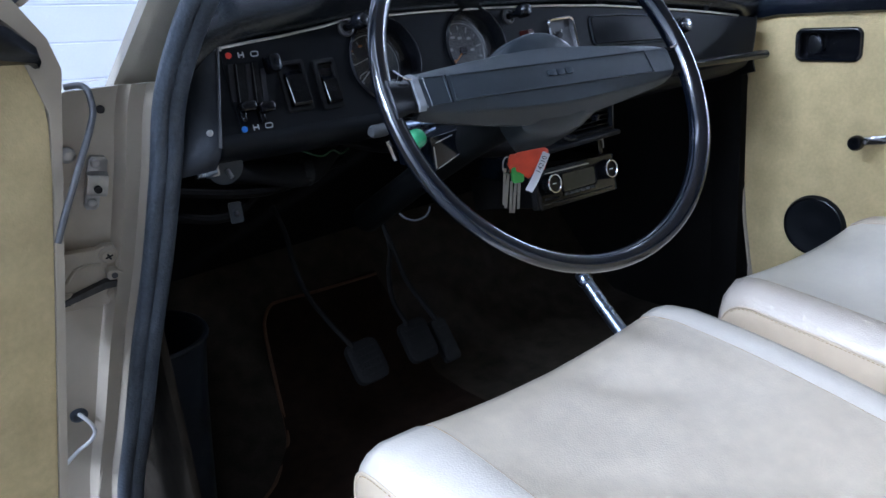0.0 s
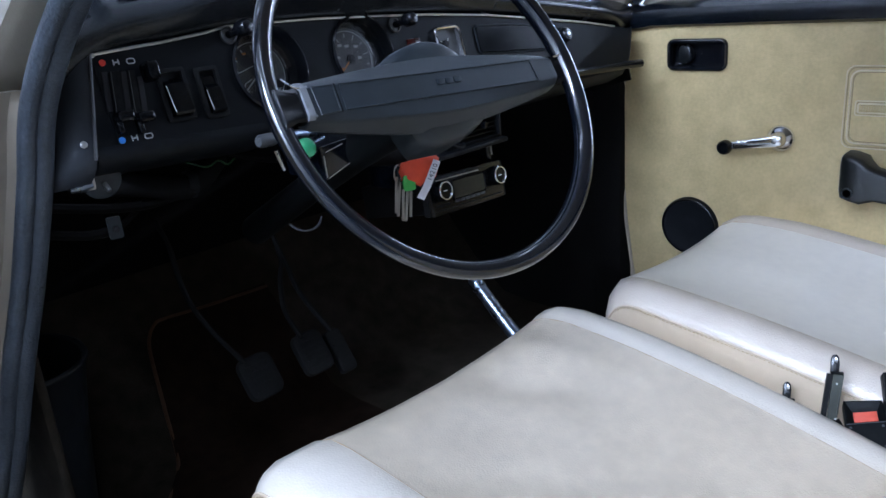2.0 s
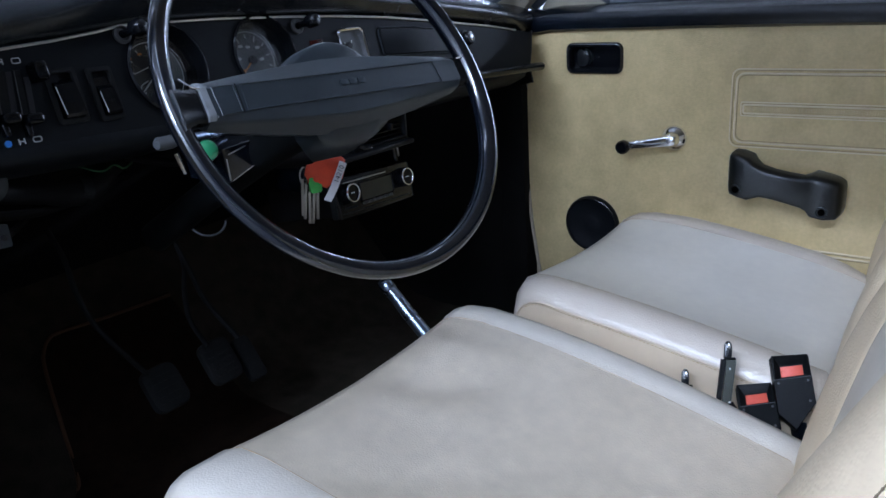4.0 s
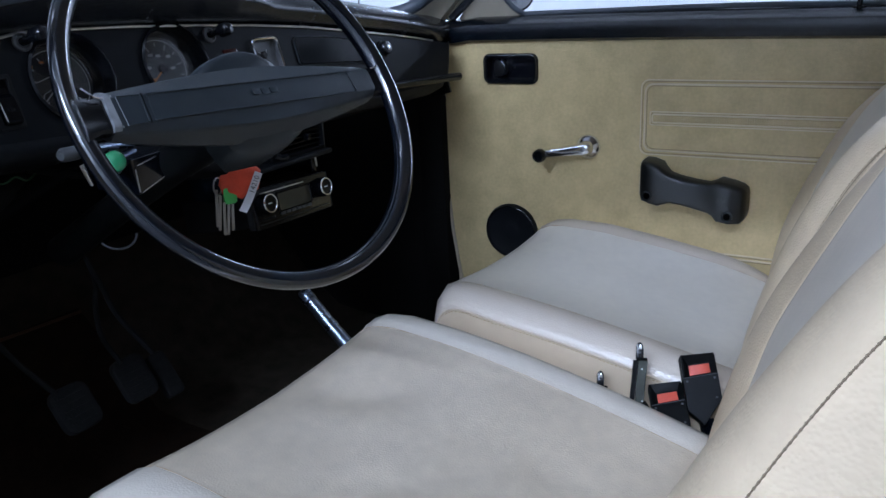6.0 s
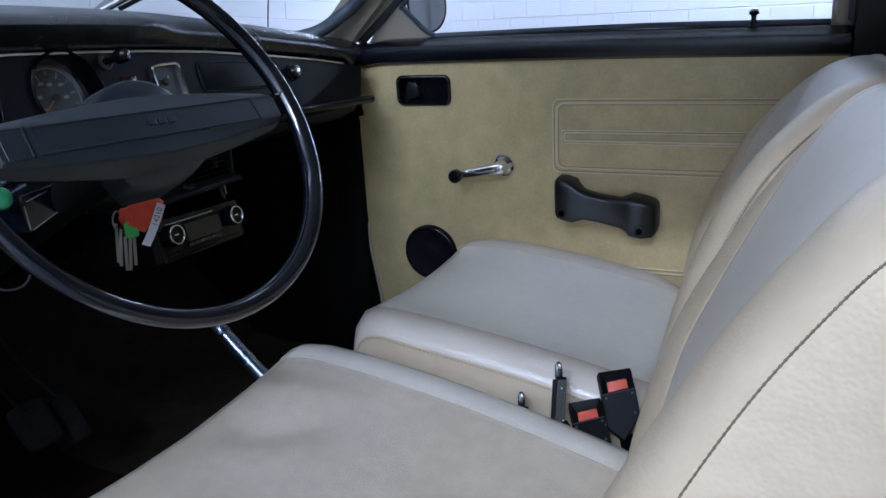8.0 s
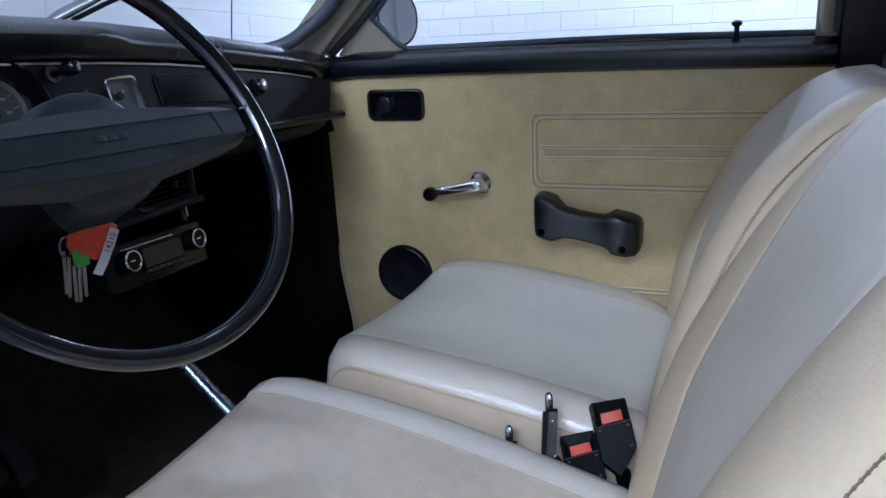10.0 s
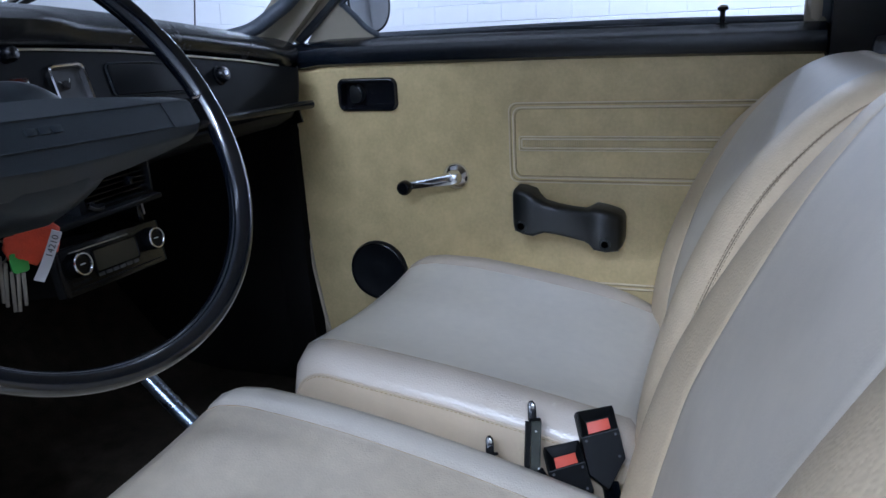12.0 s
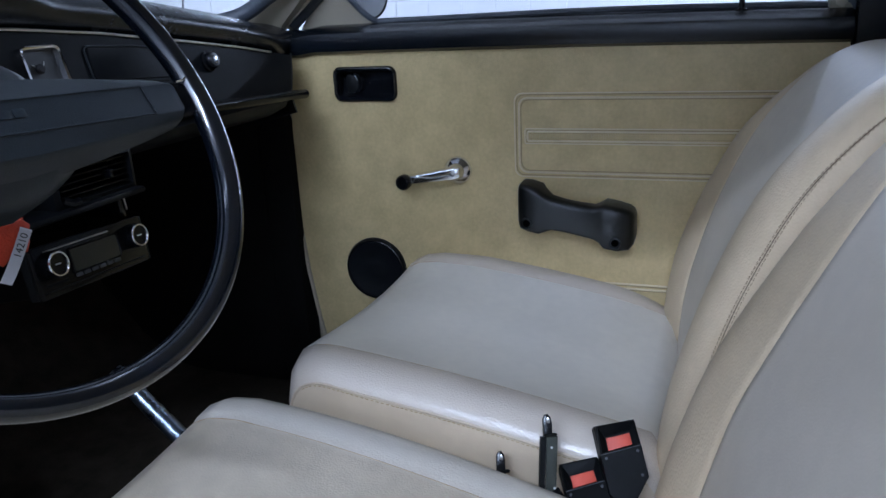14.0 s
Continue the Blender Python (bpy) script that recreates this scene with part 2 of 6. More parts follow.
def rrect(w, h, r, n=5, cx=0.0, cy=0.0):
    out = []
    for k, (sx, sy) in enumerate(((1, 1), (-1, 1), (-1, -1), (1, -1))):
        for i in range(n + 1):
            a = math.pi / 2 * (k + i / n)
            out.append((cx + sx * (w / 2 - r) + r * math.cos(a), cy + sy * (h / 2 - r) + r * math.sin(a)))
    return out


def circle(r, n=28, cx=0.0, cy=0.0):
    return [(cx + r * math.cos(2 * math.pi * i / n), cy + r * math.sin(2 * math.pi * i / n)) for i in range(n)]


def slab(outline, m, d0, d1, bev=0.0, seg=2, bm=None):
    """A plate with the outline in m's xy plane from z = d0 to z = d1; its front rim may be bevelled."""
    rows = []
    if bev:
        c = Vector((sum(p[0] for p in outline) / len(outline), sum(p[1] for p in outline) / len(outline)))
        ext = max((Vector(p) - c).length for p in outline)
        s = 1 if d1 > d0 else -1
        rows = [(1.0, d0), (1.0, d1 - s * bev)]
        for i in range(1, seg + 1):
            a = math.pi / 2 * i / seg
            rows.append((1 - (1 - math.cos(a)) * bev / ext, d1 - s * bev * (1 - math.sin(a))))
        pts = [[m @ Vector((c.x + (p[0] - c.x) * k, c.y + (p[1] - c.y) * k, d)) for p in outline] for k, d in rows]
    else:
        pts = [[m @ Vector((*p, d)) for p in outline] for d in (d0, d1)]
    return loft(pts, close_u=True, caps=True, bm=bm)


def sheet(outer, holes, m, thick):
    """A plate with holes; front at m's z = 0, its back at -thick."""
    bm = bmesh.new()
    loops, edges = [], []
    for loop in (outer, *holes):
        vs = [bm.verts.new((*p, 0)) for p in loop]
        loops.append(vs)
        edges += [bm.edges.new((vs[i], vs[(i + 1) % len(vs)])) for i in range(len(vs))]
    bmesh.ops.triangle_fill(bm, use_beauty=True, use_dissolve=False, edges=edges)
    bmesh.ops.recalc_face_normals(bm, faces=bm.faces)
    if sum(f.normal.z for f in bm.faces) < 0:
        bmesh.ops.reverse_faces(bm, faces=bm.faces)
    front = list(bm.faces)
    made = bmesh.ops.extrude_face_region(bm, geom=front)
    for v in [g for g in made["geom"] if isinstance(g, bmesh.types.BMVert)]:
        v.co.z -= thick
    bmesh.ops.recalc_face_normals(bm, faces=bm.faces)
    bm.transform(m)
    return bm


def words(text, size, m, material, name, parent, label=""):
    """Lettering as a flat mesh in m's xy plane."""
    cu = bpy.data.curves.new(name, "FONT")
    cu.body, cu.size, cu.align_x, cu.align_y, cu.extrude = text, size, "CENTER", "CENTER", 0.0001
    tmp = bpy.data.objects.new(name, cu)
    scene.collection.objects.link(tmp)
    me = bpy.data.meshes.new_from_object(tmp.evaluated_get(bpy.context.evaluated_depsgraph_get()))
    bpy.data.objects.remove(tmp)
    bm = bmesh.new()
    bm.from_mesh(me)
    bm.transform(m)
    return part(name, bm, material, parent, label, recalc=False)


def screw(p, n, r, parent, material=None, name="screw"):
    return part(name, lathe([(r, 0), (r, r * 0.3), (r * 0.7, r * 0.55), (r * 0.25, r * 0.6)], axes(p, n), 14), material or STEEL, parent)

# ---- the garage ----
X0, X1, Y0, Y1, ZC = -5.0, 8.0, -6.0, 4.2, 3.6
tagged(part("floor", box((X0 - 0.2, Y0 - 0.2, -0.15), (X1 + 0.2, Y1 + 0.2, 0)), CONCRETE), "grey sealed concrete garage floor", "floor", kind="structure")
tagged(part("ceiling", box((X0 - 0.2, Y0 - 0.2, ZC), (X1 + 0.2, Y1 + 0.2, ZC + 0.15)), CEIL), "white boarded garage ceiling", "ceiling", kind="structure")
wall_n = tagged(part("wall_north", box((X0, Y1, 0), (X1, Y1 + 0.2, ZC)), JOINT), "white painted horizontal board garage wall", "wall", kind="structure")
wall_e = tagged(part("wall_east", box((X1, Y0, 0), (X1 + 0.2, Y1, ZC)), JOINT), "white painted concrete block garage wall", "wall", kind="structure")
wall_s = tagged(part("wall_south", box((X0, Y0 - 0.2, 0), (X1, Y0, ZC)), SHUTTER), "grey metal shutter wall of the garage", "wall", kind="structure")
ribs = bmesh.new()
for i in range(42):
    box((X0 + 0.3 * i + 0.28, Y0, 0), (X0 + 0.3 * i + 0.32, Y0 + 0.03, ZC), bm=ribs)
tagged(part("upright_ribs", ribs, SHUTTER, wall_s), kind="stuff")
tagged(part("wall_west", box((X0 - 0.2, Y0, 0), (X0, Y1, ZC)), WALL), "plain white garage wall", "wall", kind="structure")


# an unseen housing added over each of the added area lights
def unseen_batten(x, y):
    t = thing("unseen_batten", (x, y, ZC), "unseen batten housing added above an area light", "ceiling lamp", "garage lamps", level=Matrix())
    part("housing", box((x - 0.16, y - 1.25, 3.545), (x + 0.16, y + 1.25, ZC), 0.01), LAMPBODY, t)


for lx, ly, le in LAMPS:
    unseen_batten(lx, ly)

# ---- the car's shell ----
car = thing("car_body", (0, 0, 0.28), "beige body shell of an old two-door car", "car body", kind="structure")


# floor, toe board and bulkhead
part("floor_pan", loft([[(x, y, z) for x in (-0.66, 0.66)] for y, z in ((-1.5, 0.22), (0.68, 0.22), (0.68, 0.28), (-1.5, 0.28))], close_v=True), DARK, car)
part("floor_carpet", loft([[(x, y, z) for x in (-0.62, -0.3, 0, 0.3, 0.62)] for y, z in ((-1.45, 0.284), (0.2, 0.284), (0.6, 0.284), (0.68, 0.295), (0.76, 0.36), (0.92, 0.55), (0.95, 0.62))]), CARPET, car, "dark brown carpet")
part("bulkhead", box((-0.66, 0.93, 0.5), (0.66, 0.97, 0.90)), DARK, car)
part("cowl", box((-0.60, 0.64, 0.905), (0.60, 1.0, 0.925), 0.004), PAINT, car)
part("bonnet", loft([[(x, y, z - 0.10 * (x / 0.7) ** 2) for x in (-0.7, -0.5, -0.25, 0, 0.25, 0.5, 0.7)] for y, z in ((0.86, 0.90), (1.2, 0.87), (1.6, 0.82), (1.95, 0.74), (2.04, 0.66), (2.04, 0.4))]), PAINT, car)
# right kick panel near-black, its shade painted in; the left one is carpet
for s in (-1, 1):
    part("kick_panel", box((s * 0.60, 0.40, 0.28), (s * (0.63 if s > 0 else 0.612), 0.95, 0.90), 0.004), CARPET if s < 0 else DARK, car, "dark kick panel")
    part("sill", box((s * 0.60, -0.75, 0.24), (s * 0.72, 0.40, 0.345), 0.012), PAINT, car)
    part("rear_quarter", box((s * 0.58, -1.9, 0.28), (s * 0.68, -0.66, 0.98), 0.02), BLACKPAD, car, "black rear quarter panel")
part("rear_bulkhead", box((-0.6, -1.62, 0.28), (0.6, -1.55, 1.0), 0.02), DARK, car)
part("roof", loft([[(x, y, z - 0.07 * (x / 0.55) ** 2) for x in (-0.53, -0.4, -0.2, 0, 0.2, 0.4, 0.53)] for y, z in ((-0.03, 1.405), (-0.4, 1.45), (-1.0, 1.45), (-1.5, 1.38), (-1.5, 1.36), (-1.0, 1.43), (-0.4, 1.43), (-0.03, 1.385))], close_v=True), PAINT, car)
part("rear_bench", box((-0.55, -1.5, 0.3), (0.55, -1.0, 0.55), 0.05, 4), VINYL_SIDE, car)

# pillars beside the windscreen: foot, then up, back and in
foot = [(0.660, 0.345), (0.612, 0.335), (0.600, 0.36), (0.600, 0.43), (0.660, 0.41)]
part("windscreen_pillar", loft([[(x - 0.22 * (z - 1), y - 1.15 * (z - 1), z) for x, y in foot] for z in (0.98, 1.0, 1.1, 1.2, 1.3, 1.40)], close_u=True, caps=True), PILLAR, car, "beige painted windscreen pillar")
rows = []
for k in (-0.25, 0, 1, 2.5, 4, 5):
    p = Vector((-0.612 + 0.0155 * k, 0.305 - 0.083 * k, 1.010 + 0.065 * k))
    rows.append([p + Vector(d) for d in ((0.006, 0.006, 0), (0, 0.012, 0), (0.01, 0.07, 0), (0.060, 0.06, 0), (0.062, -0.012, 0), (0.012, 0.0, 0))])
part("windscreen_pillar", loft(rows, close_u=True, caps=True), PILLAR, car, "beige painted windscreen pillar")
part("front_wing", loft([[(x, y, z - 0.06 * (y - 0.4)) for x, z in ((-0.585, 1.002), (-0.62, 1.0), (-0.66, 0.991), (-0.71, 0.972), (-0.76, 0.93), (-0.79, 0.85), (-0.80, 0.6))] for y in (0.425, 0.44, 0.7, 1.1, 1.5, 1.9)]), PAINT, car, "beige painted front wing")
for s in (-1, 1):
    part("rear_door_pillar", loft([[(s * (x - 0.30 * max(0, z - 1.0)), y, z) for x, y in ((0.672, -0.609), (0.605, -0.609), (0.56, -0.80), (0.60, -0.95), (0.672, -0.95))] for z in (0.30, 1.0, 1.38)], close_u=True, caps=True), BLACKPAD, car, "black door pillar")

# dark block added to close the gap at the door, in the shade colour
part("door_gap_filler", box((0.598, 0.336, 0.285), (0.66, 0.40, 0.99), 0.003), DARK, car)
# outer skins
WING = [(-0.585, 0.95), (-0.62, 0.95), (-0.66, 0.941), (-0.71, 0.922), (-0.76, 0.88), (-0.79, 0.80), (-0.80, 0.6), (-0.79, 0.42), (-0.75, 0.30)]
part("front_wing", loft([[LEFT @ Vector((x, y, z - 0.06 * (y - 0.4))) for x, z in WING] for y in (0.43, 0.7, 1.1, 1.5, 1.9, 2.0)]), PAINT, car, "beige painted front wing")
part("nose", loft([[(x, y - 0.10 * (x / 0.78) ** 2, z) for x in (-0.78, -0.5, -0.2, 0.2, 0.5, 0.78)] for y, z in ((1.98, 0.80), (2.08, 0.7), (2.10, 0.5), (2.06, 0.3))]), PAINT, car)
SIDE = ((0.70, 0.26), (0.77, 0.36), (0.79, 0.6), (0.785, 0.8), (0.75, 0.93), (0.69, 0.985))
for s in (-1, 1):
    part("rear_side", loft([[(s * (x - d), y, z - e) for x, z in SIDE] for y, d, e in ((-0.665, 0, 0), (-1.1, 0, 0), (-1.6, 0.01, 0.0), (-2.0, 0.05, 0.02), (-2.3, 0.14, 0.06))]), PAINT, car, "beige painted rear side panel")
    part("rear_quarter_pillar", loft([[(s * x, y, z) for x, y, z in row] for row in (((0.70, -1.45, 0.98), (0.68, -2.0, 0.97), (0.62, -2.0, 0.97), (0.64, -1.45, 0.98)), ((0.56, -1.32, 1.37), (0.55, -1.55, 1.35), (0.49, -1.55, 1.35), (0.50, -1.32, 1.37)))], close_u=True, caps=True), PAINT, car)
    part("window_rail", loft([[(s * x, y, z) for x, z in ((0.545, 1.33), (0.575, 1.34), (0.575, 1.375), (0.53, 1.385))] for y in (-0.65, -1.0, -1.45)], close_u=True, caps=True), PAINT, car)
    for wy in (1.24, -1.26):
        hub = axes((s * 0.60, wy, 0.30), (s, 0, 0))
        wheel = part("wheel", lathe([(0.05, -0.05), (0.17, -0.05), (0.19, 0.0), (0.19, 0.10), (0.16, 0.07), (0.06, 0.085), (0.03, 0.10)], hub, 28), LAMPBODY, car, "pale steel road wheel")
        part("tyre", lathe([(0.185, -0.06), (0.25, -0.075), (0.295, -0.06), (0.30, 0.0), (0.295, 0.06), (0.25, 0.075), (0.185, 0.06)], axes((s * 0.64, wy, 0.30), (s, 0, 0)), 36, caps=False), PEDAL, wheel, "black rubber tyre")
part("boot_lid", loft([[(x, y, z - 0.05 * (x / 0.65) ** 2) for x in (-0.66, -0.4, 0, 0.4, 0.66)] for y, z in ((-1.98, 1.0), (-2.2, 0.93), (-2.36, 0.78), (-2.38, 0.5), (-2.33, 0.3))]), PAINT, car)
back_glass = part("rear_window", loft([[(x * w, y, z) for x in (-1, -0.5, 0, 0.5, 1)] for y, z, w in ((-1.5, 1.345, 0.5), (-1.75, 1.19, 0.56), (-2.0, 1.0, 0.62))]), GLASS, car, "clear rear window glass")
back_glass.visible_shadow = False

# windscreen and its rubber
half = [(0, 0.66, 1.035), (0.20, 0.645, 1.032), (0.38, 0.565, 1.02), (0.49, 0.47, 1.012), (0.545, 0.385, 1.022), (0.560, 0.325, 1.053), (0.566, 0.272, 1.092), (0.535, 0.15, 1.2), (0.485, 0.06, 1.34), (0.42, 0.02, 1.375), (0.2, 0.03, 1.40)]
ring = half + [(0, 0.03, 1.405)] + [tuple(LEFT @ Vector((p[0] * 0.965, p[1], p[2]))) for p in half[:0:-1]]
part("windscreen_seal", tube(smooth_path(ring, 6, True), 0.014, 10, True), RUBBER, car, "black rubber windscreen seal")
bmw = bmesh.new()
rp = smooth_path(ring, 3, True)
mid = sum(rp, Vector()) / len(rp) + Vector((0, 0.08, 0.02))
cv = bmw.verts.new(mid)
vs = [bmw.verts.new(p) for p in rp]
for i in range(len(vs)):
    bmw.faces.new((vs[i], vs[(i + 1) % len(vs)], cv))
wind = part("windscreen", bmw, GLASS, car, "clear windscreen glass")
wind.visible_shadow = False

# hinge jamb beside the open door
SEAL = [(-0.528, 0.085, 1.17), (-0.561, 0.20, 1.075), (-0.581, 0.27, 0.99), (-0.594, 0.30, 0.905), (-0.613, 0.335, 0.80), (-0.635, 0.365, 0.705), (-0.656, 0.41, 0.585), (-0.676, 0.46, 0.465), (-0.684, 0.47, 0.36)]
sp = smooth_path(SEAL, 8)
part("jamb", loft([[(x - d, y + e, z) for d, e in ((-0.012, 0.006), (0.01, 0.012), (0.014, 0.028), (0.03, 0.028), (0.036, 0.05), (0.10, 0.062), (0.19, 0.075))] for x, y, z in [(p.x, p.y, min(p.z, 1.0)) for p in sp if p.z < 1.03]]), PAINT, car, "beige painted door hinge jamb")
for off, rr, nm in ((0.0, 0.012, "seal_bulb"), (0.0145, 0.009, "seal_lip")):
    part(nm, tube([p + Vector((-off + 0.006, -0.006 - off * 0.2, 0)) for p in sp], rr, 12), RUBBER, car, "weathered black rubber door seal")
part("inner_flange", loft([[(x + d, y + e, z) for d, e in ((0.013, 0.004), (0.016, 0.03), (0.004, 0.08))] for x, y, z in sp]), CARPET, car)

# ---- doors ----
def door(name, s, m, label, full):
    """A door, built as the one on the car's right; s = -1 mirrors it, m then carries it to its place."""
    base = m @ Vector((s * 0.66, 0.3, 0.36))
    d = thing(name, base, label, "car door", "doors")

    def put(nm, bm, material, lab="", parent=None, sharp=38):
        bm.transform(m @ Matrix.Diagonal((s, 1, 1, 1)))
        return part(nm, bm, material, parent or d, lab, sharp)

    F = Matrix(((0, 0, -1, 0.62), (1, 0, 0, 0), (0, 1, 0, 0), (0, 0, 0, 1)))  # u: y, v: z, w: towards the cabin
    # shell
    put("shell", box((0.643 if full else 0.628, -0.61, 0.355), (0.72, 0.345, 0.985 if full else 0.95), 0.012, 3), PAINT, "beige painted door shell")
    front = [(0.302, 0.37), (0.315, 0.44), (0.328, 0.53), (0.336, 0.62), (0.339, 0.70), (0.337, 0.80), (0.331, 0.89), (0.325, 0.952)]
    outer = front + [(-0.604, 0.950), (-0.604, 0.37)]
    if not full:
        outer = [(0.346, 0.40), (0.346, 0.84), (0.343, 0.89), (0.336, 0.925), (0.326, 0.944), (0.310, 0.951), (-0.604, 0.950), (-0.604, 0.37), (0.30, 0.37)]
    rec = rrect(0.112, 0.050, 0.010, 4, 0.176, 0.8975)
    put("door_card", sheet(outer, [rec], F, 0.008), CARD, "tan vinyl door card")
    # padded rail under the window
    sec = [(0.625, 0.946), (0.606, 0.953), (0.602, 0.968), (0.606, 0.984), (0.622, 0.994), (0.66, 0.998), (0.69, 0.994), (0.69, 0.95)]
    rows = []
    for y in ((0.345, 0.34) if full else (0.330, 0.325)) + (0.30, 0.27, 0.245, 0.2, 0.0, -0.2, -0.4, -0.55, -0.604, -0.608):
        e = 0.004 if y in (0.345, 0.330, -0.608) else 0.0
        sink = 1.0 if full else max(0.15, min(1.0, (0.350 - y) / 0.055))
        rows.append([(x + e, y, 0.946 + (z - 0.946) * sink + 0.004 * math.cos(y * 3) + (-0.004 if y > 0.29 else 0) - e) for x, z in sec])
    put("padded_rail", loft(rows, close_u=True, caps=True), BLACKPAD, "black padded vinyl rail")
    if full:
        rows = [[(x, y + dy, z) for x, dy in ((0.622, 0.001), (0.616, 0.002), (0.615, 0.006), (0.625, 0.009), (0.66, 0.009))] for y, z in front]
        put("front_flange", loft(rows), PAINT, "beige painted door edge")
    if not full:
        put("frame_corner", loft([[(x, y, z) for y, z in ((0.356, 0.39), (0.356, 0.7), (0.356, 0.940), (0.342, 0.968), (0.265, 1.050), (0.12, 1.222), (0.08, 1.205), (0.232, 1.018), (0.318, 0.953), (0.3435, 0.90), (0.347, 0.82), (0.347, 0.39))] for x in (0.618, 0.66)], close_u=True, caps=True), PAINT)
    # window frame, sail panel and glass
    fr = [(0.655, 0.333, 1.003), (0.650, 0.275, 1.05), (0.628, 0.206, 1.102), (0.595, 0.10, 1.19), (0.545, -0.09, 1.335), (0.53, -0.18, 1.365), (0.53, -0.40, 1.375), (0.54, -0.55, 1.345), (0.60, -0.598, 1.15), (0.655, -0.605, 0.99)]
    put("window_frame", tube([p + Vector((0.004, 0.012, 0.004)) for p in smooth_path(fr, 5)], 0.019, 10, flat=0.8), PAINT, "beige painted window frame")
    put("frame_rubber", tube(smooth_path(fr, 5), 0.012, 8), RUBBER, "black rubber window frame")
    put("sail_panel", loft([[(0.668, 0.33, 0.985), (0.668, 0.150, 0.985)], [(0.660, 0.30, 1.02), (0.660, 0.170, 1.008)], [(0.650, 0.262, 1.053), (0.650, 0.213, 1.045)], [(0.640, 0.235, 1.08), (0.640, 0.222, 1.066)], [(0.60, 0.12, 1.175), (0.60, 0.108, 1.165)]]), PILLAR, "beige painted corner of the window frame")
    put("corner_seal", tube(smooth_path([(0.598, 0.108, 1.165), (0.640, 0.218, 1.072), (0.644, 0.222, 1.062), (0.65, 0.208, 1.045), (0.66, 0.170, 1.008), (0.668, 0.12, 1.004), (0.668, -0.25, 1.006), (0.668, -0.575, 1.0)], 5), 0.0055, 8), RUBBER)
    put("rear_post", box((0.640, -0.606, 0.985), (0.672, -0.574, 1.16), 0.004), PILLAR)
    g = put("window_glass", loft([[(0.672, 0.30, 1.0), (0.672, -0.58, 1.0)], [(0.60, 0.10, 1.2), (0.60, -0.58, 1.2)], [(0.55, -0.12, 1.34), (0.55, -0.54, 1.34)]]), GLASS)
    g.visible_shadow = False
    # raised welts of the card, each with its shadow line painted alongside as a dark tube
    def welt(nm, z0, z1, y0, y1, r=0.014, gap=0.008):
        for a, b, x, mt, nm2 in ((0, 0.0013, 0.6188, WELT, nm), (0.0026, 0.0008, 0.6197, WELT_SHADOW, "welt_shadow"), (gap, 0.0021, 0.6182, WELT, nm), (gap + 0.0030, 0.0008, 0.6197, WELT_SHADOW, "welt_shadow")):
            pts = [(y1, z1 - a)] + [(y0 - a - r + r * math.cos(t), z1 - a - r + r * math.sin(t)) for t in np.linspace(math.pi / 2, 0, 5)]
            pts += [(y0 - a - r + r * math.cos(t), z0 + a + r + r * math.sin(t)) for t in np.linspace(0, -math.pi / 2, 5)] + [(y1, z0 + a)]
            put(nm2, tube([(x, u, v) for u, v in pts], b, 8), mt)
    welt("welt", 0.735, 0.878, -0.100, -0.600)
    welt("inner_welt", 0.793, 0.818, -0.118, -0.600, 0.003, 0.0045)
    for zz in (0.548, 0.540, 0.505, 0.497):
        put("welt", tube([(0.6188, -0.08, zz), (0.6188, -0.60, zz)], 0.0019, 6), WELT)
        put("welt_shadow", tube([(0.6197, -0.08, zz - 0.003), (0.6197, -0.60, zz - 0.003)], 0.0008, 6), WELT_SHADOW)
    if full:
        bmr = bmesh.new()
        for i in range(118):
            y = -0.126 - i * 0.004
            box((0.6172, y - 0.0012, 0.799), (0.621, y + 0.0012, 0.812), bm=bmr)
        tagged(put("ribbing", bmr, CARD), kind="stuff")
    # latch recess
    bz = bmesh.new()
    A = [rrect(w, h, r, 5, 0.176, 0.8975) for w, h, r in ((0.124, 0.062, 0.015), (0.120, 0.058, 0.014), (0.109, 0.047, 0.010), (0.105, 0.043, 0.009))]
    deep = -0.019 if full else -0.007
    tiny = rrect(0.002, 0.001, 0.0003, 5, 0.176, 0.8975)
    loft([[F @ Vector((*p, h)) for p in o] for o, h in ((A[0], 0.0), (A[0], 0.004), (A[1], 0.006), (A[2], 0.006), (A[3], 0.001), (A[3], deep), (tiny, deep - 0.0005))], close_u=True, bm=bz)
    rc = put("latch_recess", bz, GLOSS, "black plastic latch bezel")
    put("bezel_rim", tube([F @ Vector((*p, 0.0055)) for p in rrect(0.116, 0.054, 0.012, 5, 0.176, 0.8975)], 0.0026, 8, True), RIM, "glossy raised rim", rc)
    # cupped pull: a rounded paddle with a raised, curling edge
    put("latch_lever", slab([(0.217, 0.882), (0.219, 0.890), (0.219, 0.906), (0.216, 0.913), (0.205, 0.915), (0.197, 0.912), (0.192, 0.905), (0.190, 0.897), (0.192, 0.888), (0.198, 0.882), (0.208, 0.880)], F, deep, deep + 0.012, 0.003, 2), HANDLE, "", rc)
    put("lever_edge", tube(smooth_path([F @ Vector((u, v, w)) for u, v, w in ((0.205, 0.914, deep + 0.012), (0.197, 0.911, deep + 0.014), (0.192, 0.903, deep + 0.016), (0.190, 0.896, deep + 0.016), (0.192, 0.888, deep + 0.014), (0.198, 0.882, deep + 0.012))], 4), 0.0022, 8), RIM, "", rc)
    # speaker
    S = F @ Matrix.Translation((0.181, 0.545, 0))
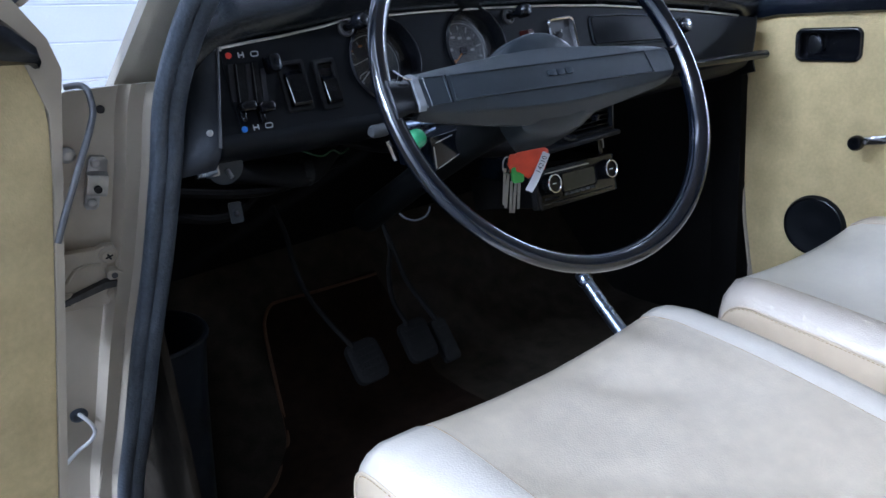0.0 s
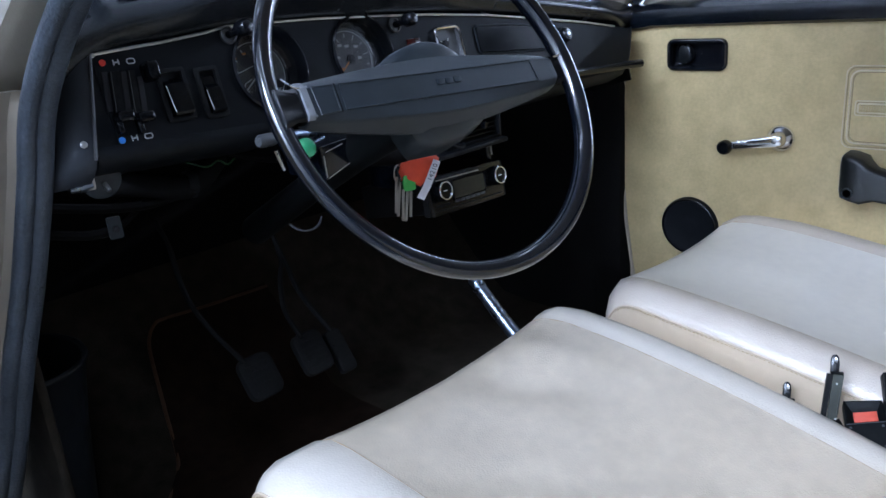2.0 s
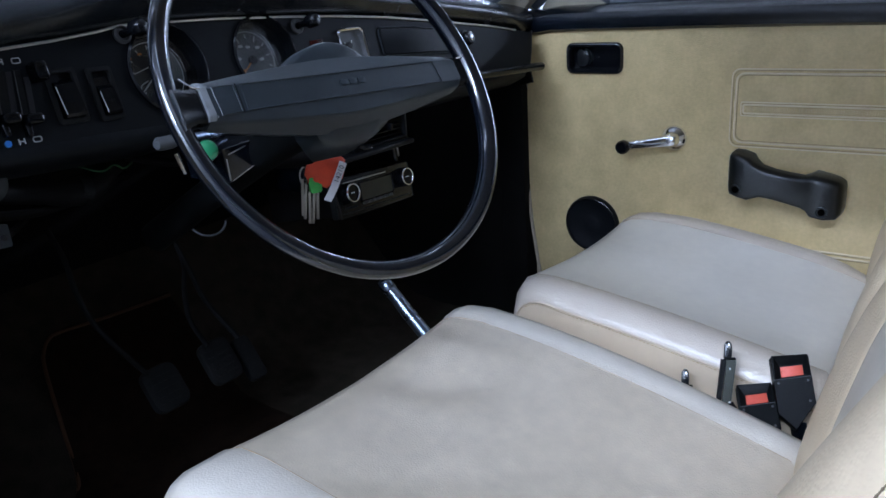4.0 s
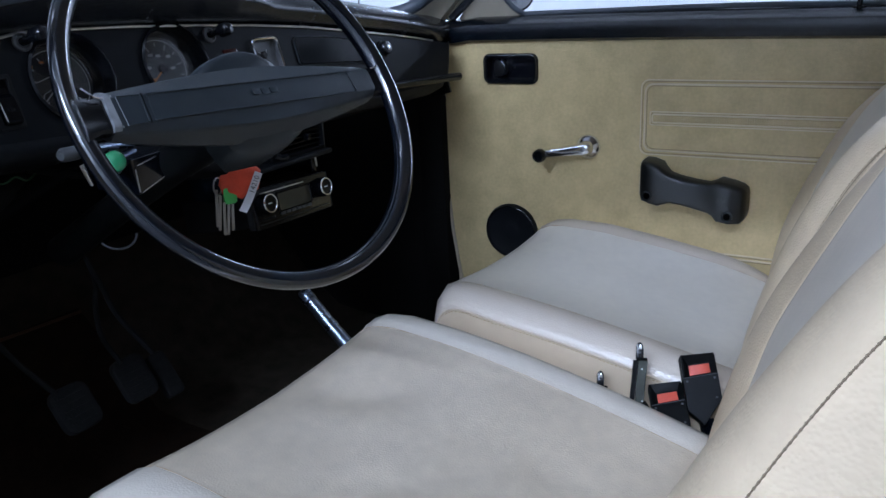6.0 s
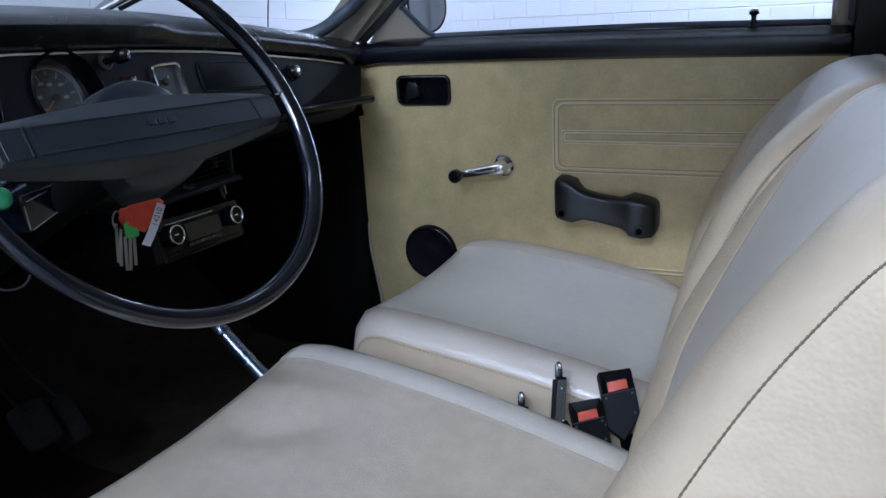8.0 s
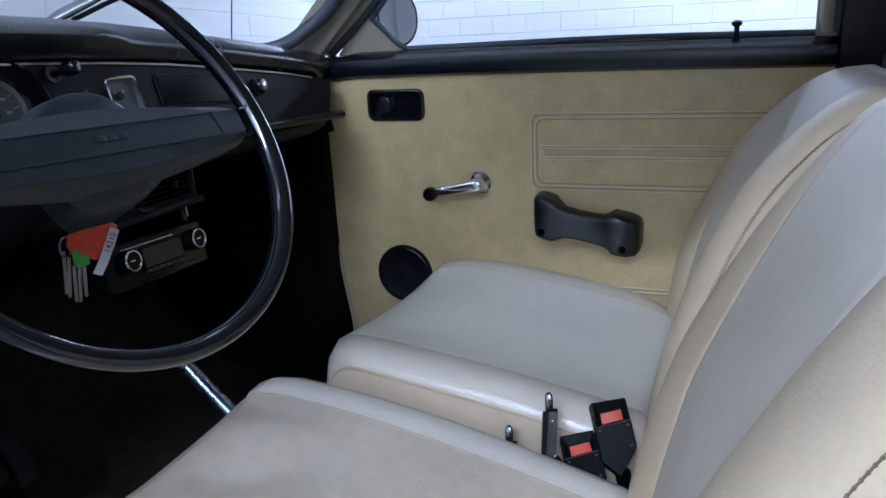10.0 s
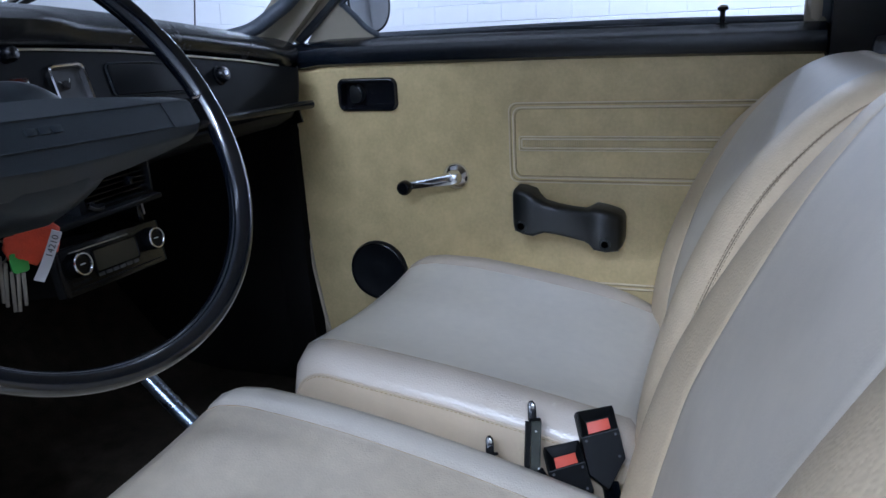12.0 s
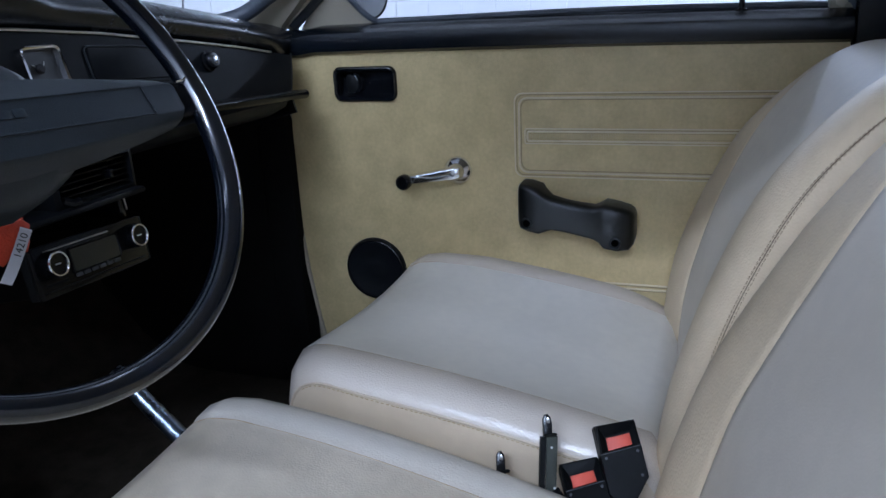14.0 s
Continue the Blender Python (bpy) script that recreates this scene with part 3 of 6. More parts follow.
    sk = put("speaker", lathe([(0.062, 0), (0.062, 0.006), (0.059, 0.010), (0.054, 0.011), (0.050, 0.0095), (0.030, 0.006), (0.018, 0.005), (0.016, 0.0055), (0.008, 0.006)], S, 40), DASH, "round black door speaker")
    put("speaker_rim", tube([S @ Vector((0.0575 * math.cos(a), 0.0575 * math.sin(a), 0.0100)) for a in np.linspace(0, 2 * math.pi, 49)[:-1]], 0.0022, 8, True), GLOSS, "", sk)
    put("rim_clip", slab(rrect(0.012, 0.005, 0.001, 2, -0.012, -0.0575), S, 0.010, 0.0125, 0.0006), STEEL, "", sk)
    # winder
    C = F @ Matrix.Translation((0.006, 0.743, 0))
    wd = put("window_winder", lathe([(0.0255, 0), (0.0255, 0.003), (0.023, 0.007), (0.015, 0.013), (0.0125, 0.024), (0.0115, 0.028)], C, 28), CHROME, "chrome window winder")
    rows = []
    for k, h, w0, w1 in ((-0.13, 0.0085, 0.024, 0.030), (-0.10, 0.0110, 0.0235, 0.0315), (0.0, 0.0122, 0.023, 0.0330), (0.25, 0.0112, 0.024, 0.0345), (0.5, 0.0100, 0.026, 0.0365), (0.75, 0.0090, 0.028, 0.0385), (0.97, 0.0082, 0.030, 0.0400), (1.0, 0.0070, 0.031, 0.0395)):
        u, v = 0.006 + 0.086 * k, 0.743 - 0.0130 * k
        rows.append([F @ Vector((u, v + a * h, w0 + (w1 - w0) * b)) for a, b in ((-1, 0), (-1, 0.6), (-0.82, 0.9), (-0.6, 1), (0.45, 1), (0.72, 0.85), (0.95, 0.45), (1, 0))])
    put("arm", loft(rows, close_u=True, caps=True), CHROME, "", wd, sharp=30)
    K = F @ Matrix.Translation((0.093, 0.7290, 0.034))
    put("knob", lathe([(0.006, 0), (0.010, 0.002), (0.0138, 0.009), (0.0138, 0.020), (0.0115, 0.024), (0.0090, 0.0245), (0.0085, 0.0235), (0.002, 0.0235)], K, 24), GLOSS, "black plastic knob", wd)
    put("centre_screw", lathe([(0.005, 0), (0.005, 0.002), (0.003, 0.003)], F @ Matrix.Translation((0.006, 0.743, 0.0325)), 12), STEEL, "", wd)
    # grab handle: two feet and a bar between, leaning down to the rear
    rows = []
    for y, zt, zb, w0, w1 in ((-0.104, 0.714, 0.674, 0.0, 0.020), (-0.105, 0.722, 0.660, 0.0, 0.038), (-0.110, 0.727, 0.652, 0.0, 0.046), (-0.125, 0.726, 0.648, 0.0, 0.050), (-0.144, 0.720, 0.645, 0.0, 0.052), (-0.152, 0.713, 0.648, 0.010, 0.051), (-0.166, 0.705, 0.652, 0.022, 0.049), (-0.190, 0.699, 0.649, 0.024, 0.048), (-0.215, 0.695, 0.644, 0.024, 0.048), (-0.240, 0.692, 0.639, 0.022, 0.049), (-0.250, 0.694, 0.634, 0.010, 0.051), (-0.258, 0.697, 0.625, 0.0, 0.052), (-0.280, 0.693, 0.621, 0.0, 0.050), (-0.300, 0.687, 0.623, 0.0, 0.046), (-0.307, 0.681, 0.630, 0.0, 0.038), (-0.309, 0.672, 0.640, 0.0, 0.020)):
        y = -0.309 + (y + 0.309) * 0.963
        zt += 0.004
        b = min(0.0065, (zt - zb) / 4, (w1 - w0) / 2.5)
        rows.append([F @ Vector((y, z, w)) for z, w in ((zb, w0), (zb, w1 - b), (zb + b * 0.3, w1 - b * 0.3), (zb + b, w1), (zt - b * 1.6, w1), (zt - b * 0.5, w1 - b * 0.4), (zt, w1 - b * 1.6), (zt, w0))])
    hd = put("grab_handle", loft(rows, close_u=True, caps=True), HANDLE, "black grained plastic grab handle", sharp=50)
    for y, z in ((-0.130, 0.664), (-0.279, 0.637)):
        cup = put("screw_cup", lathe([(0.0100, 0.0480), (0.0100, 0.0532), (0.0088, 0.0538), (0.0080, 0.0525), (0.0076, 0.0500)], F @ Matrix.Translation((y, z, 0)), 16, caps=False), HUB, "", hd)
        # solid black disc paints the dark of the screw hole
        put("hole_shade_disc", lathe([(0.0058, 0.0508), (0.0058, 0.0518), (0.004, 0.0520)], F @ Matrix.Translation((y, z, 0)), 16), VOID, "", cup)
    # lock pin
    pin = put("lock_pin", lathe([(0.010, 0), (0.010, 0.003), (0.0045, 0.005), (0.0042, 0.020), (0.0085, 0.023), (0.0085, 0.026), (0.006, 0.029)], Matrix.Translation((0.645, -0.453, 0.996)), 16), GLOSS, "black lock pin with bright cap")
    put("cap", lathe([(0.0086, 0), (0.007, 0.003), (0.003, 0.004)], Matrix.Translation((0.645, -0.453, 1.0235)), 16), CHROME, "", pin)
    if full:
        # outside mirror
        mm = axes((0.86, 0.272, 1.062), (-0.42, -0.9, 0.08), (0.9, -0.42, 0))
        oval = [(0.057 * math.copysign(abs(math.cos(t)) ** 0.9, math.cos(t)) * (1 + 0.1 * math.sin(t)), 0.058 * math.copysign(abs(math.sin(t)) ** 0.9, math.sin(t))) for t in np.linspace(0, 2 * math.pi, 37)[:-1]]
        put_rim = [(a * 0.985, b * 0.985) for a, b in oval]
        mr = put("door_mirror", slab(oval, mm, 0.0, -0.035, 0.02, 4), CHROME, "chrome door mirror")
        put("mirror_glass", slab([(a * 0.94, b * 0.94) for a, b in oval], mm, 0.001, 0.003), MIRROR, "", mr)
        put("mirror_rim", tube([mm @ Vector((a, b, 0.002)) for a, b in put_rim], 0.0026, 6, True), INK, "", mr)
        put("stalk", tube([(0.87, 0.285, 1.02), (0.82, 0.28, 0.995), (0.70, 0.26, 0.975)], 0.007, 10), CHROME, "", mr)
        put("screw", lathe([(0.004, 0), (0.004, 0.002), (0.002, 0.003)], axes((0.6625, 0.188, 1.016), (-1, 0, 0.2)), 12), STEEL)
    return d


door("passenger_door", 1, Matrix(), "closed car door with tan vinyl card and black fittings", True)
HINGE = Vector((-0.752, 0.375, 0))
OPEN = radians(-72)
SHEAR = Matrix(((1, 0, 0.12, -0.12 * 0.93), (0, 1, 0, 0), (0, 0, 1, 0), (0, 0, 0, 1)))  # the shell follows the body's swell
door("driver_door", -1, LEAN.inverted() @ SHEAR @ Matrix.Translation(HINGE) @ Matrix.Rotation(OPEN, 4, "Z") @ Matrix.Translation(-Vector((-0.70, 0.34, 0))) @ LEAN.inverted(), "open car door with tan vinyl card", False)

# ---- seats ----
def lerp(tab, v):
    return float(np.interp(v, [a for a, _ in tab], [b for _, b in tab]))


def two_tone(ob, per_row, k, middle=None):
    """The side panels, k strips in from either edge, are of the less faded vinyl, darkened for shade."""
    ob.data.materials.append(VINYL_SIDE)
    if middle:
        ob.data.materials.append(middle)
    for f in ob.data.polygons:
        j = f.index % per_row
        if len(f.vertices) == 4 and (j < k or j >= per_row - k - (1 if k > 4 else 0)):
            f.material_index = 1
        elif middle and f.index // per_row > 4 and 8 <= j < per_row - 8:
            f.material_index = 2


# worn dents of a cushion: place, direction, depth, length
DENTS = ((0.10, -0.035, 0.8, 0.6, 0.007, 0.006), (0.05, 0.0, 0.9, 0.4, 0.005, 0.004), (-0.06, -0.12, 0.6, 0.8, 0.005, 0.012), (0.08, -0.20, 1.0, 0.0, 0.004, 0.01))


# z and y of the backrests' faces
BACK_DRIVER = [(0.45, -0.402), (0.55, -0.412), (0.625, -0.426), (0.69, -0.441), (0.745, -0.456), (0.803, -0.480), (0.845, -0.499), (0.883, -0.517), (0.915, -0.534), (0.942, -0.551), (0.964, -0.567), (0.978, -0.583), (0.985, -0.602), (0.987, -0.620)]
BACK_PASSENGER = [(0.42, -0.395), (0.55, -0.402), (0.61, -0.409), (0.65, -0.417), (0.70, -0.430), (0.75, -0.446), (0.80, -0.466), (0.84, -0.485), (0.87, -0.503), (0.895, -0.522), (0.92, -0.544), (0.940, -0.567), (0.952, -0.588), (0.959, -0.610), (0.961, -0.630)]

# swell and edge of the near bolsters, by height
NEAR_DRIVER = [(0.45, 0.024), (0.60, 0.028), (0.75, 0.027), (0.85, 0.023), (0.95, 0.015)], [(0.45, 0.005), (0.60, 0.006), (0.75, 0.0068), (0.95, 0.0068)]
NEAR_PASSENGER = [(0.45, 0.024), (0.60, 0.028), (0.85, 0.025), (0.975, 0.014)], [(0.45, 0.005), (0.98, 0.005)]


def seat(name, cx, label, dz=0.0, fall=0.07, roll=0.0, fy=0.0, front_dish=0.012, cdx=0.0, cw=0.275, middle=None, skin=None, worn=False, pull=0.0, inset=(0.074, 0.074), yaw=0.0, prof=BACK_DRIVER, corner=(0.0, 0.012), near_stitch=True):
    s = thing(name, (cx, -0.2, 0.29), label, "car seat", "front seats")
    W = 0.275

    # cushion: stations from the front's foot over the crest to the rear
    st = [(0.070, -0.175, 0.94), (0.090, -0.13, 0.965), (0.101, -0.085, 0.975), (0.102, -0.055, 0.978), (0.096, -0.028, 0.982), (0.084, -0.010, 0.988), (0.064, -0.001, 0.994), (0.03, 0.001, 1.0)]
    st += [(0.03 - 0.41 * k, -0.004 * k - fall * k ** 1.5, 1.0) for k in np.linspace(0.06, 1, 24)]
    st = [(y + fy * max(0, min(1, (y + 0.1) / 0.15)), d, w) for y, d, w in st]
    st += [(-0.40, -0.10, 0.97), (-0.415, -0.14, 0.94)]

    def cross(y, d, w):
        hw, z0 = cw * w, 0.634 + dz + d
        dish = 0.022 - (0.022 - front_dish) * max(0.0, min(1.0, (y + 0.02) / 0.08))
        halves = []
        for i in inset:
            side = [(hw - 0.004, z0 - 0.165), (hw + 0.001, z0 - 0.10), (hw + 0.003, z0 - 0.045), (hw + 0.001, z0 - 0.0215), (hw - 0.003, z0 - 0.013), (hw - 0.012, z0 - 0.0045), (hw - 0.028, z0 + 0.001), (hw - i + 0.008, z0 - 0.0012), (hw - i, z0 - 0.0048)]
            w2 = hw - i
            mid = [(x * w2, z0 - 0.0038 - dish * (1 - x * x) ** 0.9) for x in (0.965, 0.9, 0.8, 0.65, 0.5, 0.38, 0.27, 0.18, 0.09, 0.0)]
            halves.append(side + mid)
        both = [(-x, z) for x, z in halves[0]] + halves[1][-2::-1]
        if worn:  # dents of long use
            both = [(x, z - sum(d * math.exp(-((x - a) * c + (y - b) * e) ** 2 / 0.0006 - ((y - b) * c - (x - a) * e) ** 2 / w) for a, b, c, e, d, w in DENTS)) for x, z in both]
        front = max(0.0, min(1.0, (y + 0.06) / 0.12))
        back = max(0.0, (-0.27 - y) / 0.13)
        return [(cx + cdx + x, y - pull * front * max(0.0, -x / cw) ** 3.5, z - roll * (x / cw + 1) / 2 - (0.010 * front * max(0.0, x / cw) ** 2 + 0.045 * back ** 2 * max(0.0, x / cw) ** 4 if pull else 0.0)) for x, z in both]

    rows = [cross(*a) for a in st]
    n = len(rows[0])
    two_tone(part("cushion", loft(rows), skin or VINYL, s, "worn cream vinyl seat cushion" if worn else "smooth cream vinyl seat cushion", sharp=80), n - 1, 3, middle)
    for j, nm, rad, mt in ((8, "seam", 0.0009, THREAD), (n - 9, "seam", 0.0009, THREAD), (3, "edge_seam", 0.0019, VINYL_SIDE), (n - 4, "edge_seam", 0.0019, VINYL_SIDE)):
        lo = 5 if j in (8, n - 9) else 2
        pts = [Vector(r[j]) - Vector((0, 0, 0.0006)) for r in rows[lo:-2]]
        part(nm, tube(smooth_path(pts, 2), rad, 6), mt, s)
    # threads beside the edge seams
    for j in (3, n - 4):
        path = smooth_path([Vector(r[j]) for r in rows[5:-2]], 12)
        bt = bmesh.new()
        out = -1 if j == 3 else 1
        acc = 0.0
        for a, b in zip(path, path[1:]):
            acc += (b - a).length
            if acc > 0.0055:
                acc = 0.0
                dr = (b - a).normalized()
                c = (a + b) / 2 + Vector((out * 0.0012, 0, -0.0035))
                tube([c - dr * 0.0017, c + dr * 0.0017], 0.0005, 5, bm=bt)
        tagged(part("stitching", bt, THREAD, s), kind="stuff")
    part("base", box((cx - 0.235, -0.40, 0.36), (cx + 0.235, 0.06, 0.50 + dz), 0.02, 3), BLACKPAD, s, "black seat base")
    for dx in (-0.2, 0.2):
        part("runner", box((cx + dx - 0.012, -0.38, 0.285), (cx + dx + 0.012, 0.05, 0.37)), STEEL, s)

    # backrest: y and z of the seam between the middle panel and the bolsters, from the foot over the rounded top
    swell_near, edge_near = NEAR_DRIVER if worn else NEAR_PASSENGER
    swell_far = [(0.45, 0.028), (0.55, 0.027), (0.65, 0.024), (0.75, 0.016), (0.85, 0.012), (0.975, 0.010)]
    edge_far = [(0.70, 0.004), (0.77, 0.0), (0.85, -0.006), (0.90, -0.014), (0.94, -0.021)]
    line = [Vector(v) for v in smooth_path([Vector((0, y, z)) for z, y in prof], 3)]
    ztop = line[-1].z
    length = [0.0]
    for v, w in zip(line, line[1:]):
        length.append(length[-1] + (w - v).length)
    rows = []
    for k, v in enumerate(line):
        y, z = v.y, v.z
        tan = (line[min(k + 1, len(line) - 1)] - line[max(k - 1, 0)]).normalized()
        ny, nz = tan.z, -tan.y  # outward, square to the panel
        left = min(1.0, (length[-1] - length[k]) / 0.075)
        fade = math.sqrt(1 - (1 - left) ** 2)
        zz = z + 0.9855 - ztop
        hw = W - 0.003 - 0.003 * max(0, (zz - 0.7) / 0.27) - 0.022 * (1 - fade)
        th = (0.17 - 0.07 * max(0, (zz - 0.6) / 0.38)) * (1 - 0.45 * (1 - fade))
        seam = 0.150 - 0.004 * max(0, (zz - 0.7) / 0.27)
        round_off = max(0.0, min(1.0, (zz - 0.84) / 0.13)) ** 1.5
        half_rows = []
        for far in (False, True):
            p = lerp(swell_far if far else swell_near, zz) * (0.25 + 0.75 * fade)
            e = lerp(edge_far if far else edge_near, zz)
            pts = [(hw - 0.05, -th), (hw - 0.016, -th + 0.006), (hw - 0.002, -th + 0.03), (hw + 0.003, -th * 0.60), (hw + 0.004, -0.050), (hw + 0.004, e - 0.016), (hw + 0.0025, e - 0.006), (hw + 0.0005, e - 0.0015)]
            for t in (0.06, 0.16, 0.28, 0.42, 0.56, 0.70, 0.82, 0.92, 0.97):
                pts.append((hw - 0.001 + (seam - hw) * t, e * (1 - t) + p * math.sin(math.pi * t ** 0.85) ** 0.75 * (1 - 0.25 * t)))
            pts.append((seam, -0.0025 * fade))
            pts += [(seam * u, (0.0025 - 0.006 * (1 - u * u) + 0.0006 * math.sin(5 * u + 7 * z)) * fade) for u in (0.965, 0.9, 0.75, 0.6, 0.4, 0.2, 0.0)]
            half_rows.append(pts)
        near, far = half_rows
        both = [(-x, yy) for x, yy in near] + far[-2::-1]
        rows.append([(cx + x, y + (yy * ny if yy > 0 else yy) + yaw * x / 0.15, z + (yy * nz if yy > 0 else 0.0) - round_off * corner[x > 0] * max(0.0, (abs(x) - 0.10) / 0.17) ** 2) for x, yy in both])
    n = len(rows[0])
    count = len(line)
    yc = sum(p[1] for p in rows[-1]) / n
    for k, up in ((0.90, 0.0012), (0.70, 0.0026), (0.40, 0.0032)):
        rows.append([(cx + (p[0] - cx) * (1 - (1 - k) * 0.30), yc + (p[1] - yc) * k, p[2] + up) for p in rows[count - 1]])
    back = part("backrest", loft(rows, close_u=True, caps=True), VINYL_BACK, s, "cream vinyl backrest with raised bolsters", sharp=80)
    back.data.materials.append(VINYL_BOLSTER)
    for f in back.data.polygons:
        j = f.index % n
        if f.index < n * (len(rows) - 1) and (j < 17 or j >= n - 18):
            f.material_index = 1
    edge_n, edge_f, seam_n, seam_f = 7, n - 8, 17, n - 18
    for j in (seam_n, seam_f):
        part("seam", tube(smooth_path([Vector(r[j]) for r in rows[1:count]], 4), 0.0012, 6), SEAM, s)
    for j, step in ((edge_n, -1), (edge_f, 1)):
        # up the edge, then back along the top of the side panel
        edge = [Vector(r[j]) for r in rows[1:count - 1]] + [Vector(rows[count - 1][j + step * i]) for i in (1, 2, 3, 4)]
        run = smooth_path(edge, 14)
        part("edge_seam", tube(run, [0.0005 + 0.0003 * (i % 4 == 0) for i in range(len(run))], 6), CREASE, s)  # puckered at each stitch
        if j == edge_n and not near_stitch:
            continue
        for shift in (-0.0030, 0.0030):
            path = smooth_path([Vector(r[j]) + Vector((0, shift, -shift * 0.6)) + Vector((step * 0.0010, 0.0004, 0)) for r in rows[1:count - 1]], 14)
            bt, acc = bmesh.new(), 0.0
            for a, b in zip(path, path[1:]):
                acc += (b - a).length
                if acc > 0.0044:
                    acc, dr = 0.0, (b - a).normalized()
                    c = (a + b) / 2
                    tube([c - dr * 0.0015, c + dr * 0.0015], 0.0006, 5, bm=bt)
            tagged(part("stitching", bt, STITCH, s), kind="stuff")
    return s


seat("driver_seat", -0.285, "cream vinyl driver's seat with worn cushion", 0.0, 0.078, 0.008, cdx=0.012, cw=0.263, middle=VINYL_WORN, worn=True, inset=(0.086, 0.060), near_stitch=False)
seat("passenger_seat", 0.318, "cream vinyl passenger seat with clean cushion", 0.0, 0.060, 0.028, -0.014, 0.020, skin=VINYL_ROSE, middle=VINYL_BLEACH, pull=0.05, yaw=0.008, prof=BACK_PASSENGER, corner=(0.005, 0.034))

# ---- dashboard ----
DO = Vector((0, 0.285, 0.97))
DV, DNV = Vector((0, 0.2425, 0.970)), Vector((0, -0.970, 0.2425))
DM = Matrix(((1, 0, 0, 0), (0, DV.y, DNV.y, DO.y), (0, DV.z, DNV.z, DO.z), (0, 0, 0, 1)))


def dv(z):
    return (z - 0.97) / 0.970


STRIP = [(-0.508, 1.024), (-0.43, 1.0285), (-0.375, 1.0335), (-0.345, 1.038), (-0.28, 1.0375), (-0.21, 1.036), (-0.10, 1.031), (0.0, 1.025), (0.12, 1.015), (0.27, 0.997), (0.40, 0.980), (0.515, 0.9615), (0.548, 0.9555)]


def strip_z(x):
    return lerp(STRIP, x)


dash = thing("dashboard", (0, 0.3, 0.86), "black plastic dashboard with bright trim strip", "dashboard")
outer = [(x, dv(z)) for x, z in STRIP] + [(x, dv(z)) for x, z in ((0.541, 0.940), (0.528, 0.918), (0.513, 0.897), (0.508, 0.885), (0.10, 0.888), (0.095, 0.905), (-0.33, 0.913), (-0.40, 0.914), (-0.52, 0.919), (-0.534, 0.926))]
G1, G2 = (-0.299, dv(0.985)), (-0.148, dv(0.985))
holes = [circle(0.050, 36, *G1), circle(0.050, 36, *G2), rrect(0.052, 0.050, 0.006, 4, 0.019, dv(0.979))]
part("fascia", sheet(outer, holes, DM, 0.004), DASH, dash, "black grained fascia")
part("trim_strip", tube([DM @ Vector((x, dv(z) - 0.001, 0.002)) for x, z in ((STRIP[i][0] + (STRIP[i + 1][0] - STRIP[i][0]) * k, STRIP[i][1] + (STRIP[i + 1][1] - STRIP[i][1]) * k) for i in range(len(STRIP) - 2) for k in (0, 0.25, 0.5, 0.75)) if not -0.078 < x < -0.050], 0.0017, 6), TRIM, dash, "thin bright trim strip")
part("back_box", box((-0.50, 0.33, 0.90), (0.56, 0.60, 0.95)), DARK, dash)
# padded top with a deeper hood over the dials
rows = []
for x in np.linspace(-0.545, 0.612, 40):
    z = strip_z(x) if x > -0.50 else strip_z(-0.5)
    z += -0.035 * max(0, (-x - 0.46) / 0.09) ** 2
    h = 1 / (1 + math.exp((x - 0.03) / 0.012)) / (1 + math.exp((-0.41 - x) / 0.012))
    yb = 0.300 + 0.02 * max(0, (x - 0.5) / 0.1)
    q = 1 - 0.75 * max(0, (-x - 0.42) / 0.125)
    rows.append([(x, yb + 0.03, z - 0.004), (x, yb, z + 0.002), (x, yb - 0.004 - 0.010 * h, z + 0.009 + 0.004 * h), (x, yb - 0.012 - 0.016 * h, z + 0.020 + 0.012 * h), (x, yb - 0.010 - 0.014 * h, z + 0.032 + 0.008 * h), (x, yb + 0.004 - 0.008 * h, z + 0.043 + 0.003 * h), (x, yb + 0.03, z + 0.053), (x, yb + 0.03 + 0.05 * q, z + 0.060), (x, yb + 0.03 + 0.13 * q, z + 0.058), (x, yb + 0.03 + 0.21 * q, z + 0.046), (x, yb + 0.03 + 0.31 * q, z + 0.028)])
part("padded_top", loft(rows), DASHPAD_LIT, dash, "black padded dashboard top", sharp=60)
# far end, turning away towards the door
rows = []
for x, z in ((0.549, 0.960), (0.548, 0.9545), (0.541, 0.940), (0.528, 0.918), (0.513, 0.897), (0.509, 0.878), (0.509, 0.862)):
    rows.append([DM @ Vector((x + dx, dv(z), w)) for dx, w in ((-0.002, 0.0008), (0.006, -0.0015), (0.016, -0.010), (0.024, -0.030), (0.040, -0.14))])
part("far_end", loft(rows), DASH, dash, "black dashboard end beside the door", sharp=60)
# left end return and bright edge
rows = []
for z in (1.075, 1.05, 1.03, 1.00, 0.97, 0.94, 0.925, 0.914, 0.906, 0.902):
    e = -0.509 - 0.27 * (1.024 - z)
    r = max(0.0, (0.925 - z) / 0.023) ** 2 * 0.022
    rows.append([DM @ Vector((x, dv(z), w - r)) for x, w in ((e + 0.001, 0.0015), (e - 0.003, 0.0030), (e - 0.014, 0.0015), (e - 0.030, -0.007), (e - 0.043, -0.020), (e - 0.050, -0.040), (e - 0.053, -0.09))])
part("end_panel", loft(rows), ENDPAD, dash, "blue-black padded end of the dashboard", sharp=60)
rows = []
